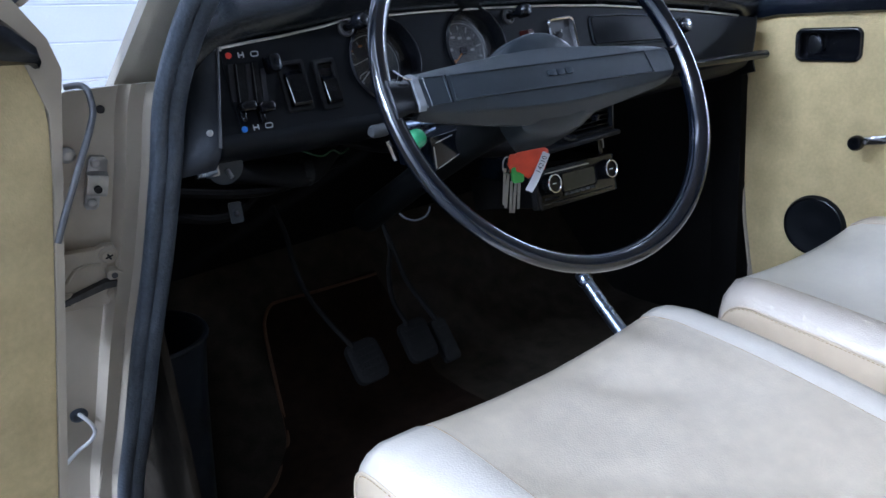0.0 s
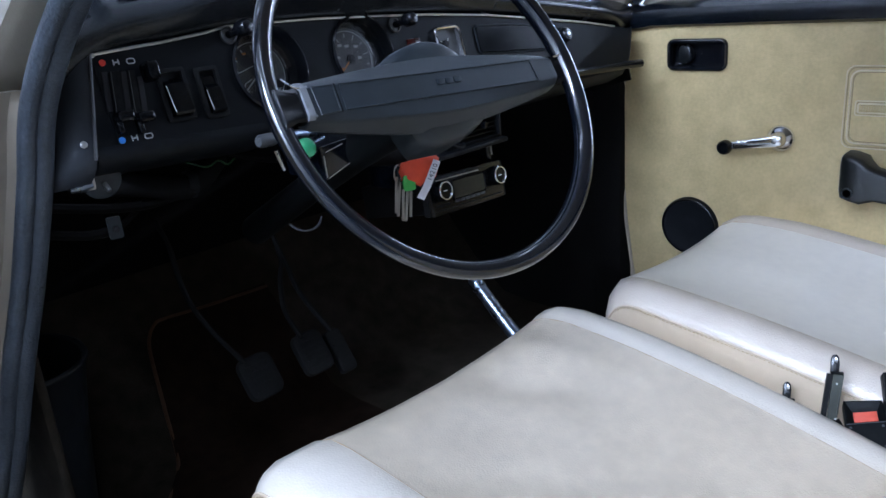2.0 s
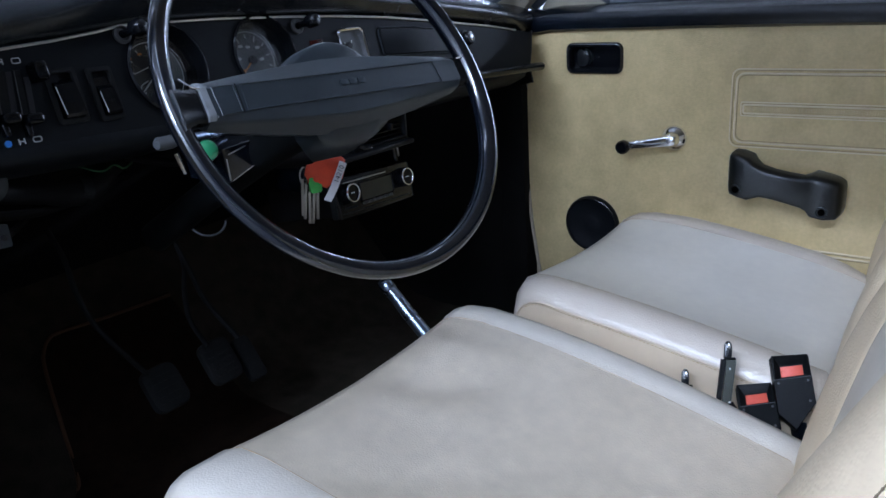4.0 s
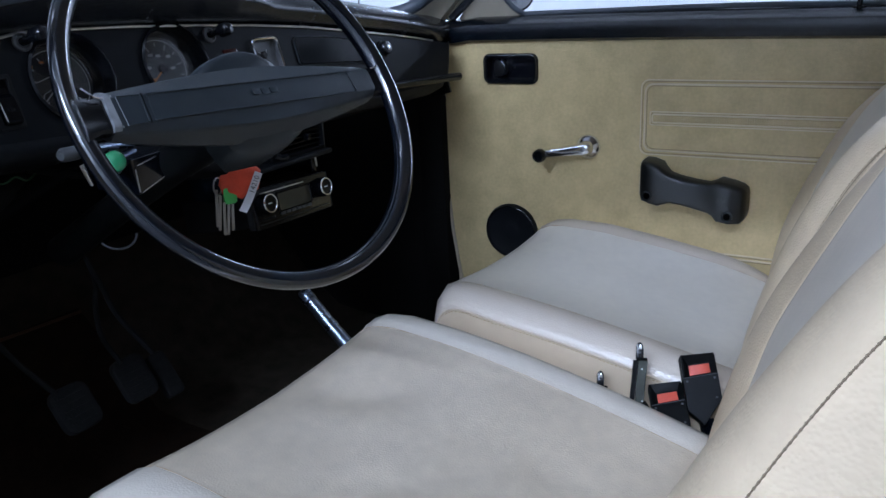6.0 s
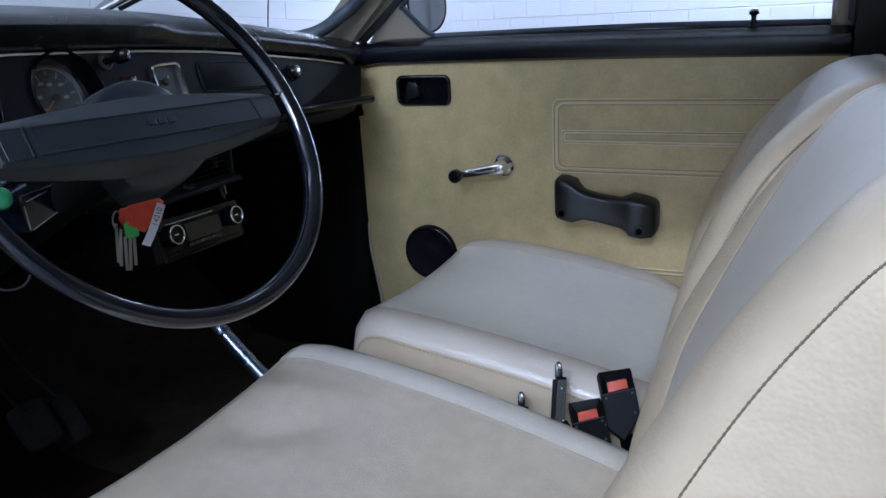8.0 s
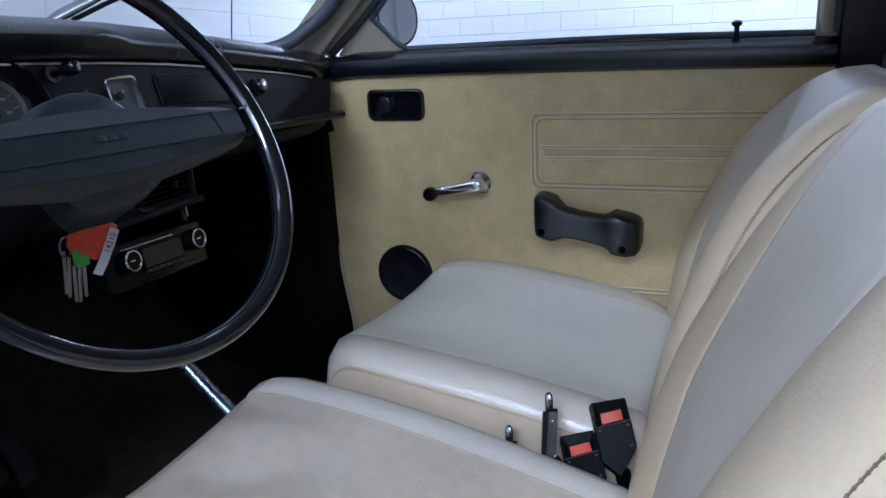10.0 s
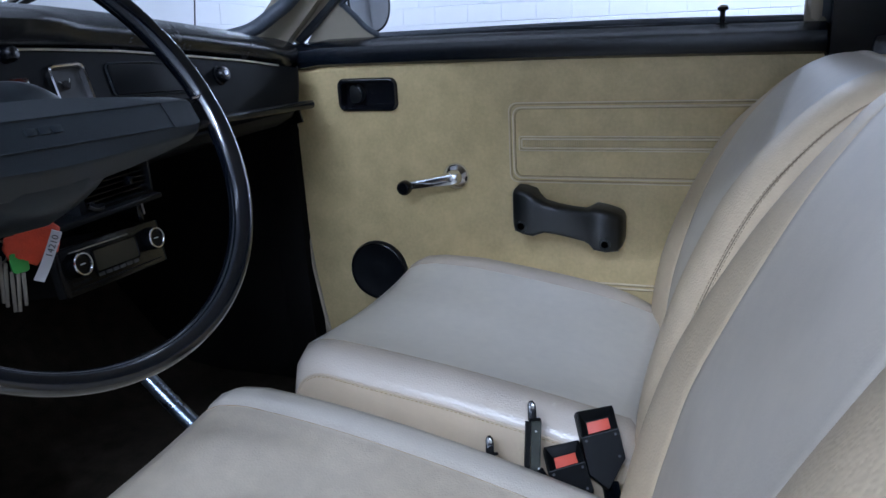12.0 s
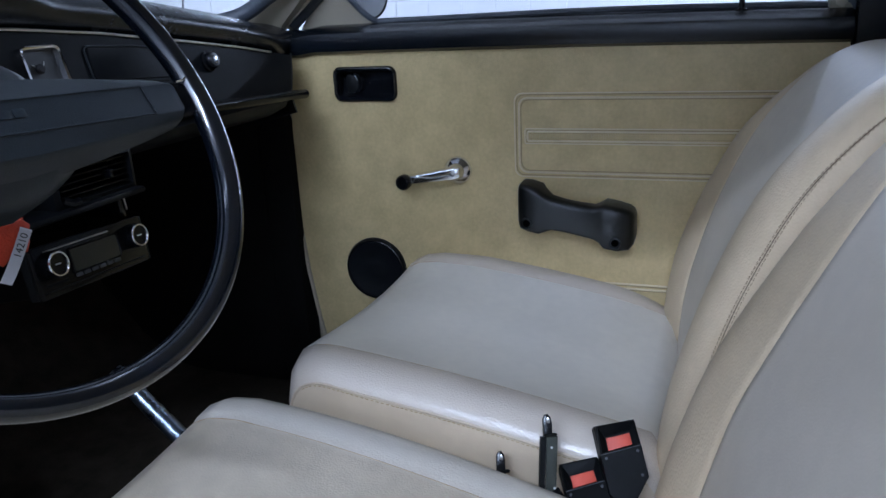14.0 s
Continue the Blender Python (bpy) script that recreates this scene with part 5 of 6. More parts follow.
# black material holds the shade behind the hub
part("column_tube", tube([CB, CB.lerp(CE, 0.3), CB.lerp(CE, 0.6), CE], [0.030, 0.022, 0.020, 0.022], 20), BUCKLE, col)
st_ = part("stalk", tube([(-0.285, 0.225, 0.910), (-0.33, 0.215, 0.9145), (-0.370, 0.205, 0.917)], [0.0045, 0.0048, 0.0050], 12), LEVER, col, "grey indicator stalk")
part("stalk_tip", tube([(-0.365, 0.207, 0.9165), (-0.372, 0.205, 0.917), (-0.388, 0.201, 0.918), (-0.392, 0.200, 0.918)], [0.0062, 0.0076, 0.0076, 0.005], 14), PEDALGREY, st_, "worn grey stalk tip")
gp = Vector((-0.356, 0.165, 0.907))
part("stalk_base", tube([gp + Vector((0.035, 0.04, -0.022)), gp + Vector((0.016, 0.022, -0.010)), gp + Vector((0, 0.006, -0.002))], 0.0045, 10), DULL, col, "chrome switch stem")
part("green_button", lathe([(0.0112, -0.004), (0.0115, 0.002), (0.0095, 0.0055), (0.005, 0.0078), (0.001, 0.0082)], axes(gp, (-0.35, -0.85, 0.3)), 24), GREENKNOB, col, "green push button")
part("chrome_lever", tube([(-0.360, 0.216, 0.901), (-0.358, 0.215, 0.892), (-0.353, 0.215, 0.877)], [0.0028, 0.0026, 0.0020], 8), CHROME, col, "bright lever")
HZ = Matrix(((1, 0, 0, 0), (0, 0, -1, 0.172), (0, 1, 0, 0), (0, 0, 0, 1)))
hz = part("switch_housing", slab([(-0.3330, 0.9035), (-0.296, 0.9060), (-0.2520, 0.9020), (-0.2500, 0.8965), (-0.284, 0.8790), (-0.328, 0.8640)], HZ, -0.07, 0.002, 0.003, 2), RIM, col, "glossy black switch housing", sharp=20)
# thin steel strips paint the glints on the glossy housing's edges
for a, b in (((-0.326, 0.8960), (-0.301, 0.9010)), ((-0.3290, 0.892), (-0.3275, 0.8670)), ((-0.325, 0.8660), (-0.2850, 0.8795))):
    part("bright_edge", tube([HZ @ Vector((*a, 0.0015)), HZ @ Vector((*b, 0.0015))], 0.0009, 6), STEEL, hz)
part("boss_screw", lathe([(0.005, 0.0), (0.005, 0.004), (0.003, 0.005)], axes((-0.209, 0.22, 0.864), (-0.3, -0.95, 0)), 14), DULL, col)
part("column_ring", tube([Vector((-0.285, 0.285, 0.795)) + Vector((0.026 * math.cos(a), 0.012 * math.sin(a), 0.018 * math.sin(a))) for a in np.linspace(radians(195), radians(335), 17)], 0.0014, 8), PEDALGREY, col, "dull steel ring")
part("ignition_lock", tube([(-0.215, 0.225, 0.862), (-0.175, 0.215, 0.856), (-0.158, 0.212, 0.853)], [0.012, 0.011, 0.009], 16), DARK, col)

KB = Matrix.Translation((-0.184, 0.170, 0.843)) @ Matrix.Scale(0.95, 4) @ Matrix.Translation((0.141, -0.203, -0.836))
ky = thing("key_bunch", (-0.18, 0.172, 0.85), "bunch of keys with red fob and white tag", "keys")
FB = KB @ axes((-0.141, 0.203, 0.8385), (-0.35, -0.93, 0.1), (0.96, -0.1, 0.25))
rows = []
for k in range(9):
    u = -1 + k / 4
    hgt = 0.0200 * (1 - abs(u) ** 3 * 0.62) * (1 + 0.12 * math.sin(k * 2.3))
    dpt = 0.0085 * (1 - abs(u) ** 3 * 0.5)
    rows.append([FB @ Vector((0.0030 + 0.0275 * u + 0.0026 * math.sin(a * 3 + k), hgt * math.sin(a) + 0.002 * math.sin(k * 1.7), (dpt + 0.0012 * math.sin(a * 4 + k * 2.1)) * math.cos(a))) for a in np.linspace(0, 2 * math.pi, 25)[:-1]])
part("fob", loft(rows, close_u=True, caps=True), REDFOB, ky, "crumpled red cloth fob", sharp=70)
TM = KB @ axes((-0.1290, 0.1900, 0.8300), (-0.40, -0.91, 0.05), (0.45, -0.18, 0.87))
tg = part("tag", loft([[TM @ Vector((u, v, w)) for v in (-0.0056, 0.0056)] for u, w in ((-0.036, -0.004), (-0.026, -0.001), (-0.016, 0.001), (0.0, 0.0015), (0.019, 0.0015), (0.020, 0.0))]), WHITE, ky, "white paper tag")
words("14210", 0.0098, TM @ Matrix.Translation((0.003, -0.0002, 0.0018)), INK, "tag_number", tg)
part("green_key_head", slab(rrect(0.017, 0.022, 0.004, 3), KB @ axes((-0.1565, 0.207, 0.8235), (-0.4, -0.9, 0), (1, -0.4, 0)), 0.0, 0.005, 0.001), GREEN, ky, "green plastic key head")
for i, (x, y, z, l) in enumerate(((-0.1715, 0.213, 0.834, 0.050), (-0.168, 0.211, 0.826, 0.047), (-0.165, 0.209, 0.816, 0.044), (-0.160, 0.206, 0.814, 0.043), (-0.156, 0.204, 0.812, 0.036))):
    part("key", box((-0.0020, -l, -0.0009), (0.0020, 0, 0.0009), 0.0006, 1, m=KB @ axes((x, y, z), (-0.5, -0.86, 0), (1, -0.55, -0.12 - 0.05 * (i % 2)))), KEYSTEEL, ky)
part("key_ring", tube([KB @ Vector((-0.170, 0.211, 0.838)) + 0.95 * Vector((0.011 * math.cos(a), 0.004 * math.cos(a), 0.011 * math.sin(a))) for a in np.linspace(0, 2 * math.pi, 25)[:-1]], 0.0011, 6, True), KEYSTEEL, ky)

# ---- footwell ----
fm = thing("floor_mat", (-0.25, 0.45, 0.287), "dark brown floor mat with tan edging", "floor mat")
edge = [(-0.52, 0.42, 0.290), (-0.478, 0.53, 0.290), (-0.425, 0.58, 0.290), (-0.354, 0.664, 0.300), (-0.326, 0.735, 0.366), (-0.294, 0.820, 0.447), (-0.277, 0.846, 0.472), (-0.256, 0.860, 0.486), (-0.232, 0.863, 0.488), (-0.15, 0.858, 0.484), (0.0, 0.853, 0.479)]
part("pile_sheet", loft([[(x0 + (0.0 - x0) * k, y, z) for k in (0, 0.3, 0.7, 1)] for x0, y, z in edge[:8]]), MAT, fm)
part("mat_edging", tube(smooth_path(edge, 6), 0.0035, 8), PIPING, fm, "worn tan edging")


def pedal(name, pad, w, h, arm, label, tilt=40):
    p = thing(name, pad, label, "pedal", "pedals")
    m = axes(pad, (0, -math.sin(radians(tilt + 15)), math.cos(radians(tilt + 15))), (1, 0, 0))
    pd = part("pad", slab(rrect(w, h, min(w, h) * 0.25, 4), m, -0.008, 0.006, 0.004), PEDAL, p, "worn rubber pedal pad")
    for i in range(5):
        part("rib", slab(rrect(w * 0.7, 0.003, 0.001, 1, 0, (i - 2) * h * 0.15), m, 0.006, 0.0075), PEDAL, pd)
    part("arm", tube(smooth_path([Vector(pad) + Vector(a) for a in arm], 6), 0.0045, 8), PEDAL, p)


pedal("clutch_pedal", (-0.260, 0.50, 0.484), 0.062, 0.074, ((-0.02, 0.008, 0.030), (-0.045, 0.045, 0.086), (-0.053, 0.08, 0.124), (-0.041, 0.13, 0.155), (-0.023, 0.18, 0.197), (-0.02, 0.22, 0.24)), "black clutch pedal with worn rubber pad")
pedal("brake_pedal", (-0.152, 0.50, 0.482), 0.058, 0.076, ((-0.012, 0.01, 0.030), (-0.010, 0.05, 0.068), (0.022, 0.10, 0.101), (0.057, 0.14, 0.127), (0.075, 0.18, 0.16)), "black brake pedal with worn rubber pad")
pedal("accelerator_pedal", (-0.090, 0.505, 0.458), 0.034, 0.082, ((0, 0.02, 0.034), (-0.015, 0.075, 0.10), (-0.007, 0.115, 0.144), (0.0, 0.15, 0.18)), "narrow black accelerator pedal")

pk = thing("kick_pocket", (-0.585, 0.45, 0.30), "black vinyl map pocket on the footwell side", "pocket")
rows = []
for z, b in ((0.30, 0.04), (0.36, 0.06), (0.45, 0.072), (0.54, 0.085), (0.605, 0.097), (0.622, 0.10)):
    rows.append([(-0.598 + b * max(0.0, math.sin(t)) ** 0.7, 0.575 - 0.10 * math.cos(t), z) for t in np.linspace(0, math.pi, 15)])
part("pocket_wall", loft(rows), POCKET, pk)
part("pocket_back", loft([[(-0.594, 0.475, 0.30), (-0.594, 0.675, 0.30)], [(-0.594, 0.475, 0.622), (-0.594, 0.675, 0.622)], [(-0.594, 0.56, 0.70), (-0.594, 0.675, 0.70)], [(-0.594, 0.63, 0.745), (-0.594, 0.675, 0.745)]]), DARK, pk)
part("pocket_rim", tube([Vector(p) for p in rows[-1]], 0.0045, 8), POCKET, pk)

hb = thing("handbrake", (0.02, 0.0, 0.29), "chrome handbrake lever beside the seats", "handbrake")
part("lever", tube([(0.020, 0.262, 0.598), (0.020, 0.22, 0.556), (0.020, 0.15, 0.49), (0.02, 0.0, 0.35), (0.02, -0.03, 0.32)], [0.0105, 0.0115, 0.0115, 0.011, 0.011], 14), LEVER, hb, "bright steel lever tube")
part("lever_cap", tube([(0.020, 0.272, 0.608), (0.020, 0.268, 0.604), (0.020, 0.258, 0.594), (0.020, 0.255, 0.591)], [0.008, 0.0125, 0.0125, 0.0105], 14), LEVER, hb)
part("base_boot", box((-0.02, -0.08, 0.285), (0.06, 0.03, 0.345), 0.015, 3), BLACKPAD, hb)

# bonnet release and wiring under the dashboard
br = thing("bonnet_release", (-0.50, 0.30, 0.87), "chrome and black pull handle under the dashboard", "pull handle")
part("plate", lathe([(0.021, 0.0), (0.021, 0.003), (0.018, 0.0045), (0.006, 0.005)], axes((-0.525, 0.302, 0.897), (-0.1, -1, -0.1)), 28), HUB, br, "grey round plate")
part("pin", tube([(-0.524, 0.297, 0.893), (-0.523, 0.290, 0.885)], 0.0025, 8), STEEL, br)
part("handle", tube([(-0.560, 0.297, 0.8945), (-0.548, 0.295, 0.895), (-0.538, 0.294, 0.896)], [0.0052, 0.0060, 0.0048], 14), LEVER, br)
part("clevis", box((-0.544, 0.293, 0.889), (-0.534, 0.301, 0.903), 0.002), STEEL, br)
tb = thing("steel_tab", (-0.51, 0.33, 0.835), "small grey steel tab with a hole", "bracket")
part("tab", slab(rrect(0.015, 0.025, 0.002, 2), axes((-0.512, 0.325, 0.836), (-0.2, -1, 0.05), (1, -0.2, 0)), 0, 0.002), HUB, tb)
part("bolt", lathe([(0.0035, 0), (0.0035, 0.003), (0.002, 0.004)], axes((-0.512, 0.322, 0.835), (-0.2, -1, 0.05)), 12), INK, tb)
hs_ = thing("heater_hose", (-0.35, 0.42, 0.85), "black rubber hose under the dashboard", "hose")
part("hose", tube(smooth_path([(-0.50, 0.45, 0.87), (-0.44, 0.40, 0.86), (-0.39, 0.37, 0.85), (-0.33, 0.40, 0.87)], 8), 0.016, 14), DARK, hs_)
part("clamp", tube([(-0.395, 0.372, 0.852), (-0.383, 0.3705, 0.850)], 0.0175, 16), PEDAL, hs_)
wr = thing("wire", (-0.38, 0.36, 0.88), "thin green wire under the dashboard", "wire")
part("wire_run", tube(smooth_path([(-0.42, 0.38, 0.893), (-0.40, 0.35, 0.884), (-0.380, 0.338, 0.875), (-0.365, 0.335, 0.880), (-0.350, 0.340, 0.872), (-0.335, 0.345, 0.876)], 6), 0.0012, 6), WIRE, wr)
for x0, z0, x1, z1 in ((-0.57, 0.86, -0.30, 0.845), (-0.56, 0.825, -0.42, 0.84), (-0.30, 0.87, -0.15, 0.86)):
    wh = thing("wiring_loom", (x0, 0.40, z0), "black wiring loom under the dashboard", "cable", "looms")
    part("loom", tube(smooth_path([(x0, 0.42, z0), ((x0 + x1) / 2, 0.40, min(z0, z1) - 0.012), (x1, 0.42, z1)], 8), 0.006, 8), DARK, wh)

# ---- belt buckles between the seats ----
def buckle(px, py, pz, ax, up, label):
    m = axes((px, py, pz), ax, Vector(up).cross(Vector(ax)))
    b = thing("seat_belt_buckle", (px, py, pz - 0.06), label, "belt buckle", "belt buckles")
    body = [(-0.0215, -0.030), (-0.004, -0.050), (0.0215, -0.020), (0.0215, 0.036), (0.0195, 0.0385), (-0.0195, 0.0385), (-0.0215, 0.036)]
    part("body", slab(body, m, -0.011, 0.0075, 0.0012, 1), BUCKLE, b, sharp=20)
    plate = [(-0.0215, -0.0295), (-0.004, -0.0490), (0.0215, -0.0195), (0.0215, 0.0125), (-0.0215, 0.0095)]
    fp = part("front_plate", slab(plate, m, 0.0070, 0.0122, 0.0012, 2), BUCKLE, b, sharp=20)
    part("plate_edge", tube([m @ Vector((-0.0208, 0.0096, 0.0118)), m @ Vector((0.0208, 0.0125, 0.0118))], 0.0006, 6), PEDALGREY, fp)
    frame_rows = [[m @ Vector((x, y, z)) for x, y, z in row] for row in (
        ((-0.0215, 0.0085, 0.0070), (0.0215, 0.0115, 0.0070), (0.0205, 0.0385, 0.0070), (-0.0205, 0.0385, 0.0070)),
        ((-0.0212, 0.0100, 0.0118), (0.0212, 0.0128, 0.0118), (0.0200, 0.0385, 0.0112), (-0.0200, 0.0385, 0.0112)),
        ((-0.0195, 0.0108, 0.0124), (0.0195, 0.0134, 0.0124), (0.0185, 0.0375, 0.0118), (-0.0185, 0.0375, 0.0118)),
        ((-0.0130, 0.0118, 0.0085), (0.0140, 0.0140, 0.0085), (0.0135, 0.0272, 0.0072), (-0.0125, 0.0258, 0.0072)))]
    part("button_frame", loft(frame_rows, close_u=True, caps=True), BUCKLE, b, sharp=20)
    part("press_button", slab([(-0.0122, 0.0120), (0.0132, 0.0142), (0.0128, 0.0262), (-0.0118, 0.0248)], m, 0.0076, 0.0098, 0.0010), RED, b, "red release button")
    for x, y in ((-0.0165, 0.0055), (0.0165, 0.0075), (0.0155, -0.0165)):
        part("rivet", lathe([(0.0016, 0), (0.0016, 0.0007), (0.0008, 0.0010)], m @ Matrix.Translation((x, y, 0.0122)), 8), PEDALGREY, b)
    part("strap", tube([m @ Vector((0.0, -0.04, 0)), m @ Vector((0.0, -0.09, -0.005)), m @ Vector((0, -0.16, -0.01))], 0.018, 10, flat=0.12), BLACKPAD, b)


buckle(0.036, -0.356, 0.572, (-0.80, -0.25, 0.55), (-0.27, 0.03, 1), "black belt buckle with red button between the seats")
buckle(0.010, -0.326, 0.537, (-0.62, -0.12, 0.78), (-0.42, 0.0, 1), "black belt buckle with red button, lying lower")


def hook(px, py, pz, body, label):
    h = thing("belt_tongue_hook", (px, py, pz - 0.06), label, "belt hook", "belt hooks")
    m = axes((px, py, pz), (-0.8, -0.35, 0.4), (0.35, -0.9, 0))
    part("hook_tip", slab([(-0.0042, -0.014), (0.0052, -0.014), (0.0056, -0.002), (0.0048, 0.004), (0.0022, 0.0075), (-0.0012, 0.0070), (-0.0036, 0.003)], m, -0.0022, 0.0022, 0.0014, 3), GLOSS, h)
    part("tip_face", slab([(-0.0006, -0.001), (0.0032, -0.002), (0.0036, 0.002), (0.0016, 0.0052), (0.0002, 0.004)], m, 0.0020, 0.0030, 0.0006), STEEL, h, "bright worn tip")
    part("shoulder", box((-0.0035, -0.0150, -0.003), (0.0100, -0.0120, 0.0035), 0.001, 1, m=m), BUCKLE, h)
    if body:
        for x0, x1, z0, z1, nm, mt in ((-0.0030, 0.0068, 0.0010, 0.0040, "channel_face", OLIVE), (-0.0088, -0.0030, -0.006, 0.0016, "channel_flange", BUCKLE), (0.0068, 0.0082, -0.008, 0.0034, "channel_flange", OLIVE)):
            part(nm, slab([(x0 + 0.002, -0.015), (x1 + 0.002, -0.015), (x1 - 0.004, -0.072), (x0 - 0.004, -0.076)], m, z0, z1, 0.0008, 1), mt, h, "dark olive metal channel" if mt is OLIVE else "", sharp=20)
        for y in (-0.026, -0.066):
            part("rivet", lathe([(0.0013, 0), (0.0013, 0.0006), (0.0006, 0.0009)], m @ Matrix.Translation((0.003, y, 0.0040)), 8), GREYINK, h)
        part("foot_strap", tube(smooth_path([m @ Vector((0.0, -0.070, 0.001)), m @ Vector((0.008, -0.082, 0.004)), m @ Vector((0.018, -0.092, 0.0)), m @ Vector((0.022, -0.11, -0.01))], 5), 0.0085, 10, flat=0.5), GLOSS, h)
    else:
        part("stem", box((-0.005, -0.06, -0.002), (0.006, -0.012, 0.002), 0.001, 1, m=m), OLIVE, h)


hook(0.020, -0.281, 0.616, True, "dark metal belt hook in a channel")
hook(0.014, -0.232, 0.568, False, "dark metal belt hook behind the cushion")

# ---- fittings on the hinge jamb ----
def on_jamb(x, z):
    best = min(sp, key=lambda p: abs(p.z - z))
    d = best.x - x
    return Vector((x, best.y + (0.05 + 0.012 * (d - 0.036) / 0.064 if d > 0.036 else 0.03), z))


JN = Vector((-0.10, -0.95, -0.30)).normalized()
ch = thing("door_check_bracket", on_jamb(-0.655, 0.905), "small steel bracket on the hinge jamb", "bracket")
c0 = on_jamb(-0.650, 0.900)
cm = axes(c0, JN, (1, -0.1, -0.25))
part("plate", slab([(-0.0092, 0.027), (-0.006, 0.031), (0.007, 0.031), (0.0105, 0.027), (0.0115, -0.009), (0.0062, -0.0125), (0.0058, -0.028), (0.003, -0.032), (-0.006, -0.032), (-0.009, -0.028)], cm, -0.002, 0.003, 0.001), STEEL, ch)
part("saddle", loft([[cm @ Vector((x, y, z)) for y, z in ((-0.013, 0.003), (-0.0115, 0.011), (-0.007, 0.014), (0.008, 0.014), (0.013, 0.011), (0.0145, 0.003))] for x in (-0.0105, -0.0095, 0.0095, 0.0105)], caps=True), STEEL, ch)
for y in (-0.0235, 0.0235):
    screw(cm @ Vector((-0.0015, y, 0.003)), JN, 0.0055, ch)
part("pin", lathe([(0.004, 0), (0.004, 0.004), (0.002, 0.005)], cm @ Matrix.Translation((0.000, -0.001, 0.014)), 12), INK, ch)
h0 = on_jamb(-0.664, 0.790) + JN * 0.008
hm = axes(h0, JN, (1, -0.1, 0))
hg = thing("hinge_assembly", h0, "beige painted steel door hinge with bolts", "hinge")
part("hinge_leaf", slab([(-0.075, 0.047), (0.004, 0.040), (0.012, 0.043), (0.022, 0.041), (0.027, 0.029), (0.0255, 0.016), (0.027, 0.003), (0.0255, -0.018), (0.024, -0.031), (0.015, -0.038), (0.008, -0.036), (-0.075, -0.030)], hm, -0.002, 0.0055, 0.002), PAINT, hg)
part("raised_lip", tube(smooth_path([hm @ Vector(p) for p in ((-0.032, 0.006, 0.006), (-0.0265, 0.014, 0.006), (-0.0195, 0.021, 0.006), (-0.0075, 0.0225, 0.006), (0.006, 0.020, 0.006))], 5), 0.0022, 8), PAINT, hg)
part("hinge_arm", slab([(-0.075, -0.022), (-0.040, -0.0126), (0.007, 0.0004), (0.024, -0.002), (0.0228, -0.0095), (0.006, -0.0093), (-0.040, -0.0199), (-0.075, -0.029)], hm, 0.0055, 0.013, 0.002), DULL, hg, "dark steel check arm")
part("hinge_link", slab([(0.0085, 0.013), (0.012, 0.016), (0.022, 0.0135), (0.026, 0.010), (0.0255, 0.003), (0.022, 0.001), (0.010, 0.004), (0.0085, 0.007)], hm, 0.0055, 0.017, 0.002), PAINT, hg)
part("link_pin", lathe([(0.0035, 0.017), (0.0035, 0.0185), (0.002, 0.019)], hm @ Matrix.Translation((0.0165, 0.009, 0)), 12), DULL, hg)
for x, y in ((0.0155, 0.0305), (0.0165, -0.0235), (-0.0357, -0.0168)):
    bt = part("bolt", lathe([(0.0105, 0.0055), (0.0105, 0.0075), (0.0085, 0.0085), (0.0075, 0.0102), (0.006, 0.0107)], hm @ Matrix.Translation((x, y, 0)), 18), PAINT, hg)
    for a in (20, 110):
        part("bolt_slot", slab(rrect(0.0085, 0.0020, 0.0004, 1), hm @ Matrix.Translation((x, y, 0)) @ Matrix.Rotation(radians(a), 4, "Z"), 0.0104, 0.0112), INK, bt)
g0 = on_jamb(-0.709, 0.600)
cb = thing("door_lamp_cable", g0, "white cable from a rubber grommet in the jamb", "cable")
part("grommet", lathe([(0.0105, -0.002), (0.0105, 0.003), (0.007, 0.005), (0.004, 0.003)], axes(g0, JN), 18), RUBBER, cb)
part("cable", tube(smooth_path([g0 + Vector(a) for a in ((0, 0, 0), (0.000, -0.014, 0.004), (0.008, -0.019, -0.010), (0.010, -0.0147, -0.024), (0.003, -0.0107, -0.035), (-0.011, -0.0057, -0.044), (-0.026, -0.006, -0.053), (-0.045, -0.01, -0.064))], 8), 0.0024, 8), CABLE, cb, "white cable")
dc = thing("door_check_rod", on_jamb(-0.66, 0.95), "grey bent rod of the door check", "door check")
part("rod", tube(smooth_path([(-0.660, 0.335, 1.003), (-0.651, 0.321, 1.004), (-0.647, 0.311, 1.000), (-0.649, 0.297, 0.991), (-0.651, 0.292, 0.978), (-0.661, 0.282, 0.962), (-0.673, 0.278, 0.942), (-0.689, 0.273, 0.915), (-0.701, 0.273, 0.893), (-0.715, 0.273, 0.865)], 6), 0.0034, 10), RODGREY, dc, "grey steel rod")
# raised black disc paints the dark of a hole in the jamb
part("rod_hole_shade", lathe([(0.0045, 0.0), (0.0045, 0.0012), (0.003, 0.0014)], axes(on_jamb(-0.634, 0.977), JN), 16), INK, dc)
jb = on_jamb(-0.672, 0.935)
screw(jb, JN, 0.009, hg, STEEL, "bolt")

part("jamb_step", tube(smooth_path([Vector(p) + JN * 0.009 for p in ((-0.586, 0.327, 0.966), (-0.591, 0.329, 0.963), (-0.603, 0.349, 0.905), (-0.614, 0.371, 0.838), (-0.624, 0.382, 0.804), (-0.629, 0.399, 0.752), (-0.638, 0.404, 0.739), (-0.657, 0.431, 0.663), (-0.678, 0.459, 0.581), (-0.706, 0.499, 0.464))], 5), 0.0022, 8), PAINT, car)
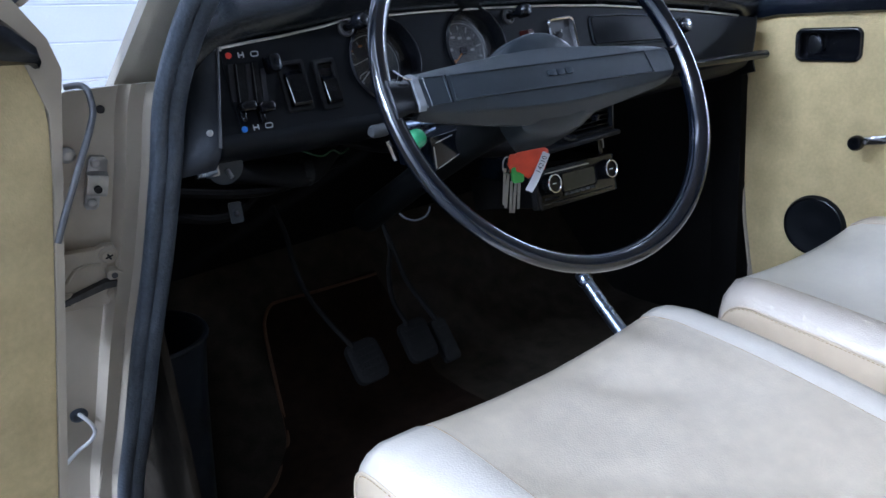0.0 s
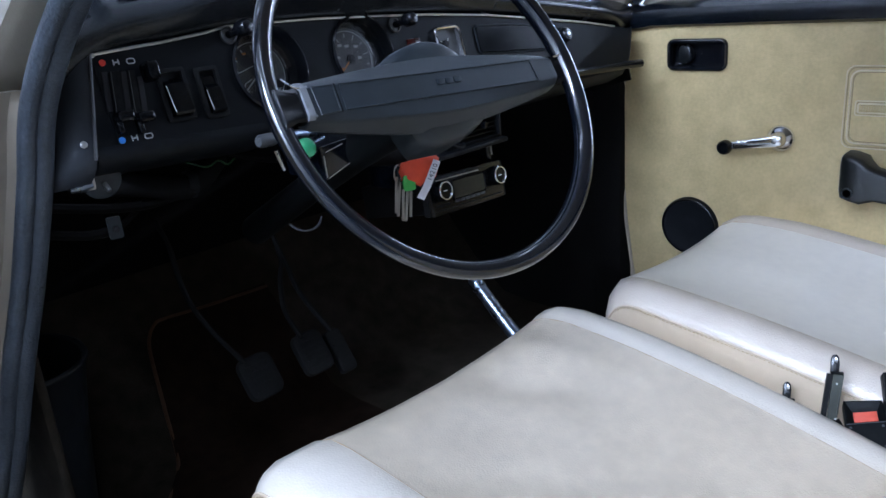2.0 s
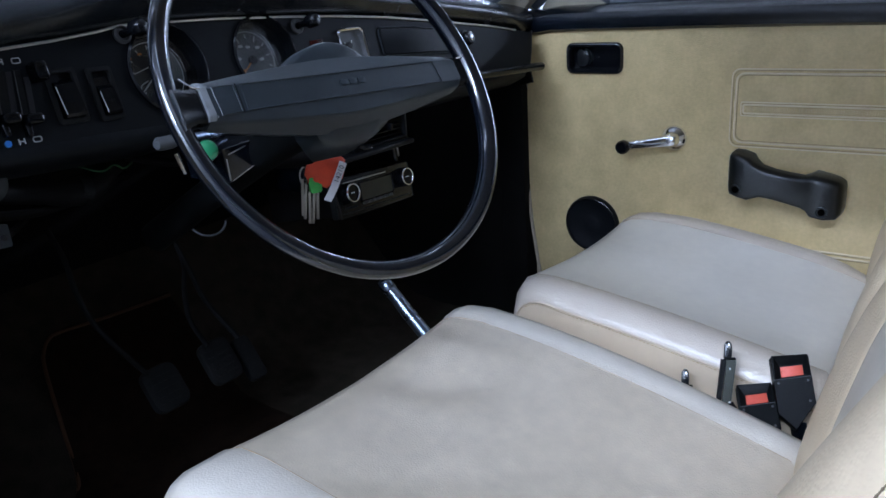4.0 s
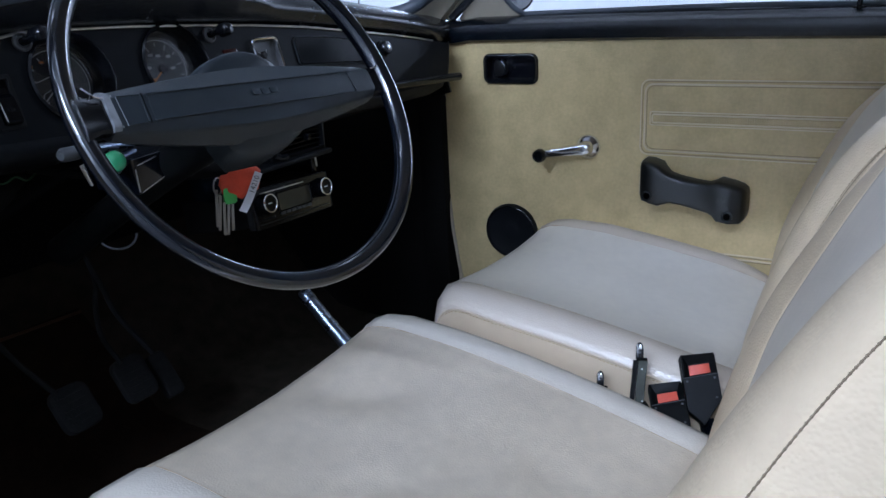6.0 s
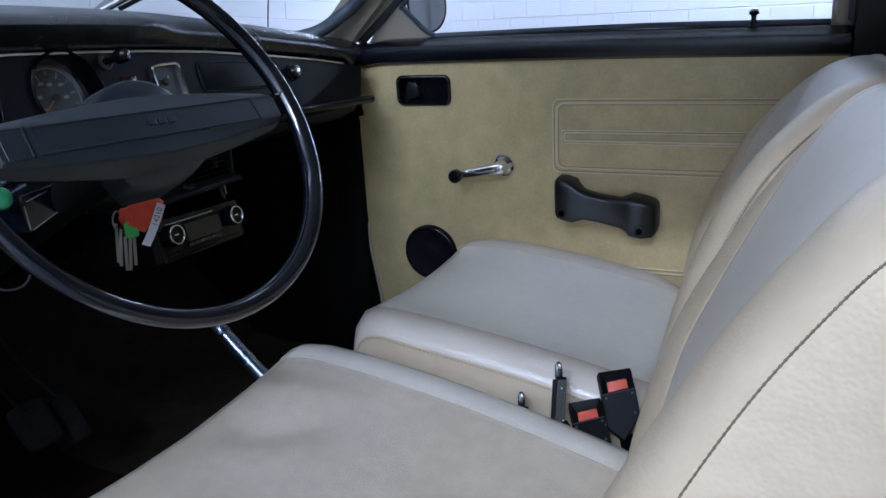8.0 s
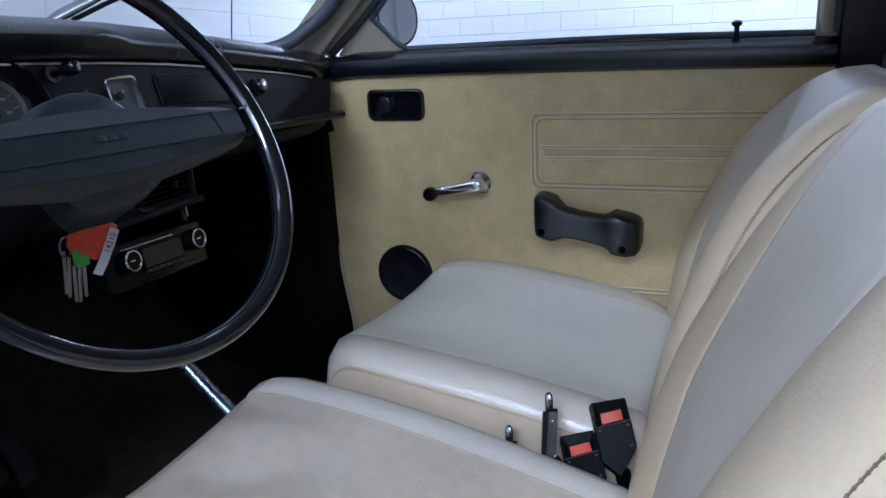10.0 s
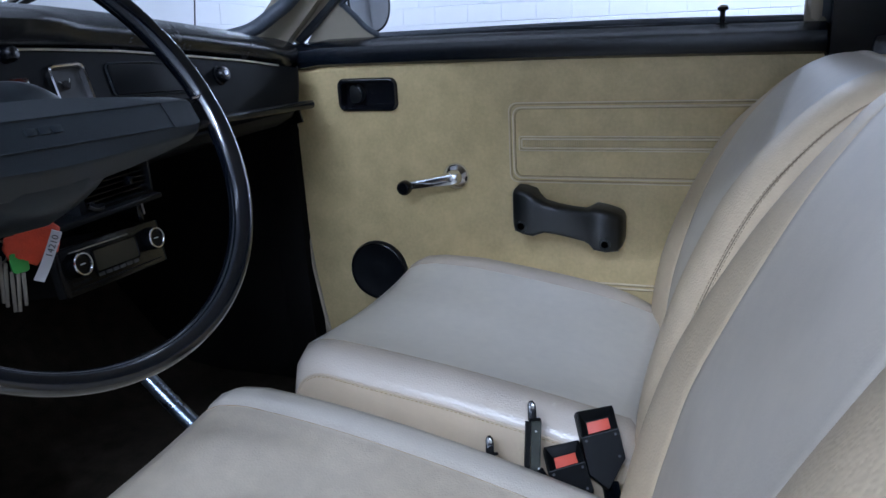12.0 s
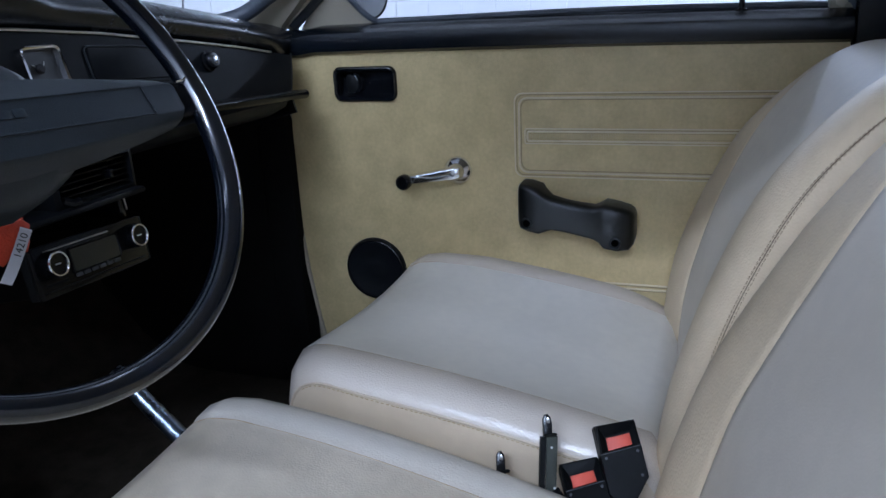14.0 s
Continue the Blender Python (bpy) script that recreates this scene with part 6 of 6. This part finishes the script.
# ---- outside the glass ----
an = thing("radio_antenna", (0.765, 0.66, 0.90), "thin radio antenna on the wing", "antenna")
part("mast", tube([(0.738, 0.66, 0.90), (0.774, 0.66, 1.064), (0.89, 0.66, 1.6)], 0.0016, 8), INK, an)
wp = thing("windscreen_wiper", (0.26, 0.68, 1.08), "chrome windscreen wiper arm", "wiper")
part("wiper_arm", tube([(0.262, 0.672, 1.085), (0.285, 0.66, 1.098), (0.30, 0.652, 1.106), (0.345, 0.62, 1.13), (0.50, 0.50, 1.21)], [0.008, 0.012, 0.012, 0.009, 0.006], 10, flat=0.6), CHROME, wp)
part("wiper_blade", tube([(0.312, 0.662, 1.090), (0.36, 0.63, 1.115), (0.52, 0.50, 1.20)], 0.0045, 8), INK, wp, "black wiper blade")

# ---- wall blocks ----
def block_mesh(w, h, d):
    bm = box((-w / 2, -h / 2, -0.03), (w / 2, h / 2, d), 0.004, 1)
    me = bpy.data.meshes.new("block")
    bm.to_mesh(me)
    bm.free()
    me.materials.append(WALL)
    return me


BLOCK = block_mesh(0.395, 0.195, 0.006)
BOARD = block_mesh(2.395, 0.195, 0.006)
BOARD.name = "board"


def courses(wall, mesh, step, length, to, near):
    rest = bmesh.new()
    for k in range(18):
        z = 0.1 + 0.2 * k
        for i in range(int(length / step)):
            u = step / 2 + step * i + (step / 2 if k % 2 else 0)
            m = to(u, z)
            if near[0] < u < near[1] and 0.55 < z < 1.55:
                ob = new(mesh.name, mesh)
                ob.parent, ob.matrix_basis = wall, m
            else:
                mm = m @ Matrix.Diagonal((step - 0.005, 0.195, 0.012, 1))
                vs = [rest.verts.new(mm @ Vector(p)) for p in ((-0.5, -0.5, -0.5), (0.5, -0.5, -0.5), (0.5, 0.5, -0.5), (-0.5, 0.5, -0.5), (-0.49, -0.48, 0.5), (0.49, -0.48, 0.5), (0.49, 0.48, 0.5), (-0.49, 0.48, 0.5))]
                for f in ((4, 5, 6, 7), (0, 1, 5, 4), (1, 2, 6, 5), (2, 3, 7, 6), (3, 0, 4, 7)):
                    rest.faces.new([vs[a] for a in f])
    tagged(part("block_courses", rest, WALL, wall, recalc=False, sharp=10), kind="stuff")


courses(wall_n, BOARD, 2.4, X1 - X0 - 0.3, lambda u, z: Matrix(((1, 0, 0, X0 + u), (0, 0, -1, Y1), (0, 1, 0, z), (0, 0, 0, 1))), (1.0, 12.9))
courses(wall_e, BLOCK, 0.4, Y1 - Y0 - 0.3, lambda u, z: Matrix(((0, 0, -1, X1), (-1, 0, 0, Y1 - u), (0, 1, 0, z), (0, 0, 0, 1))), (0.3, 6.0))
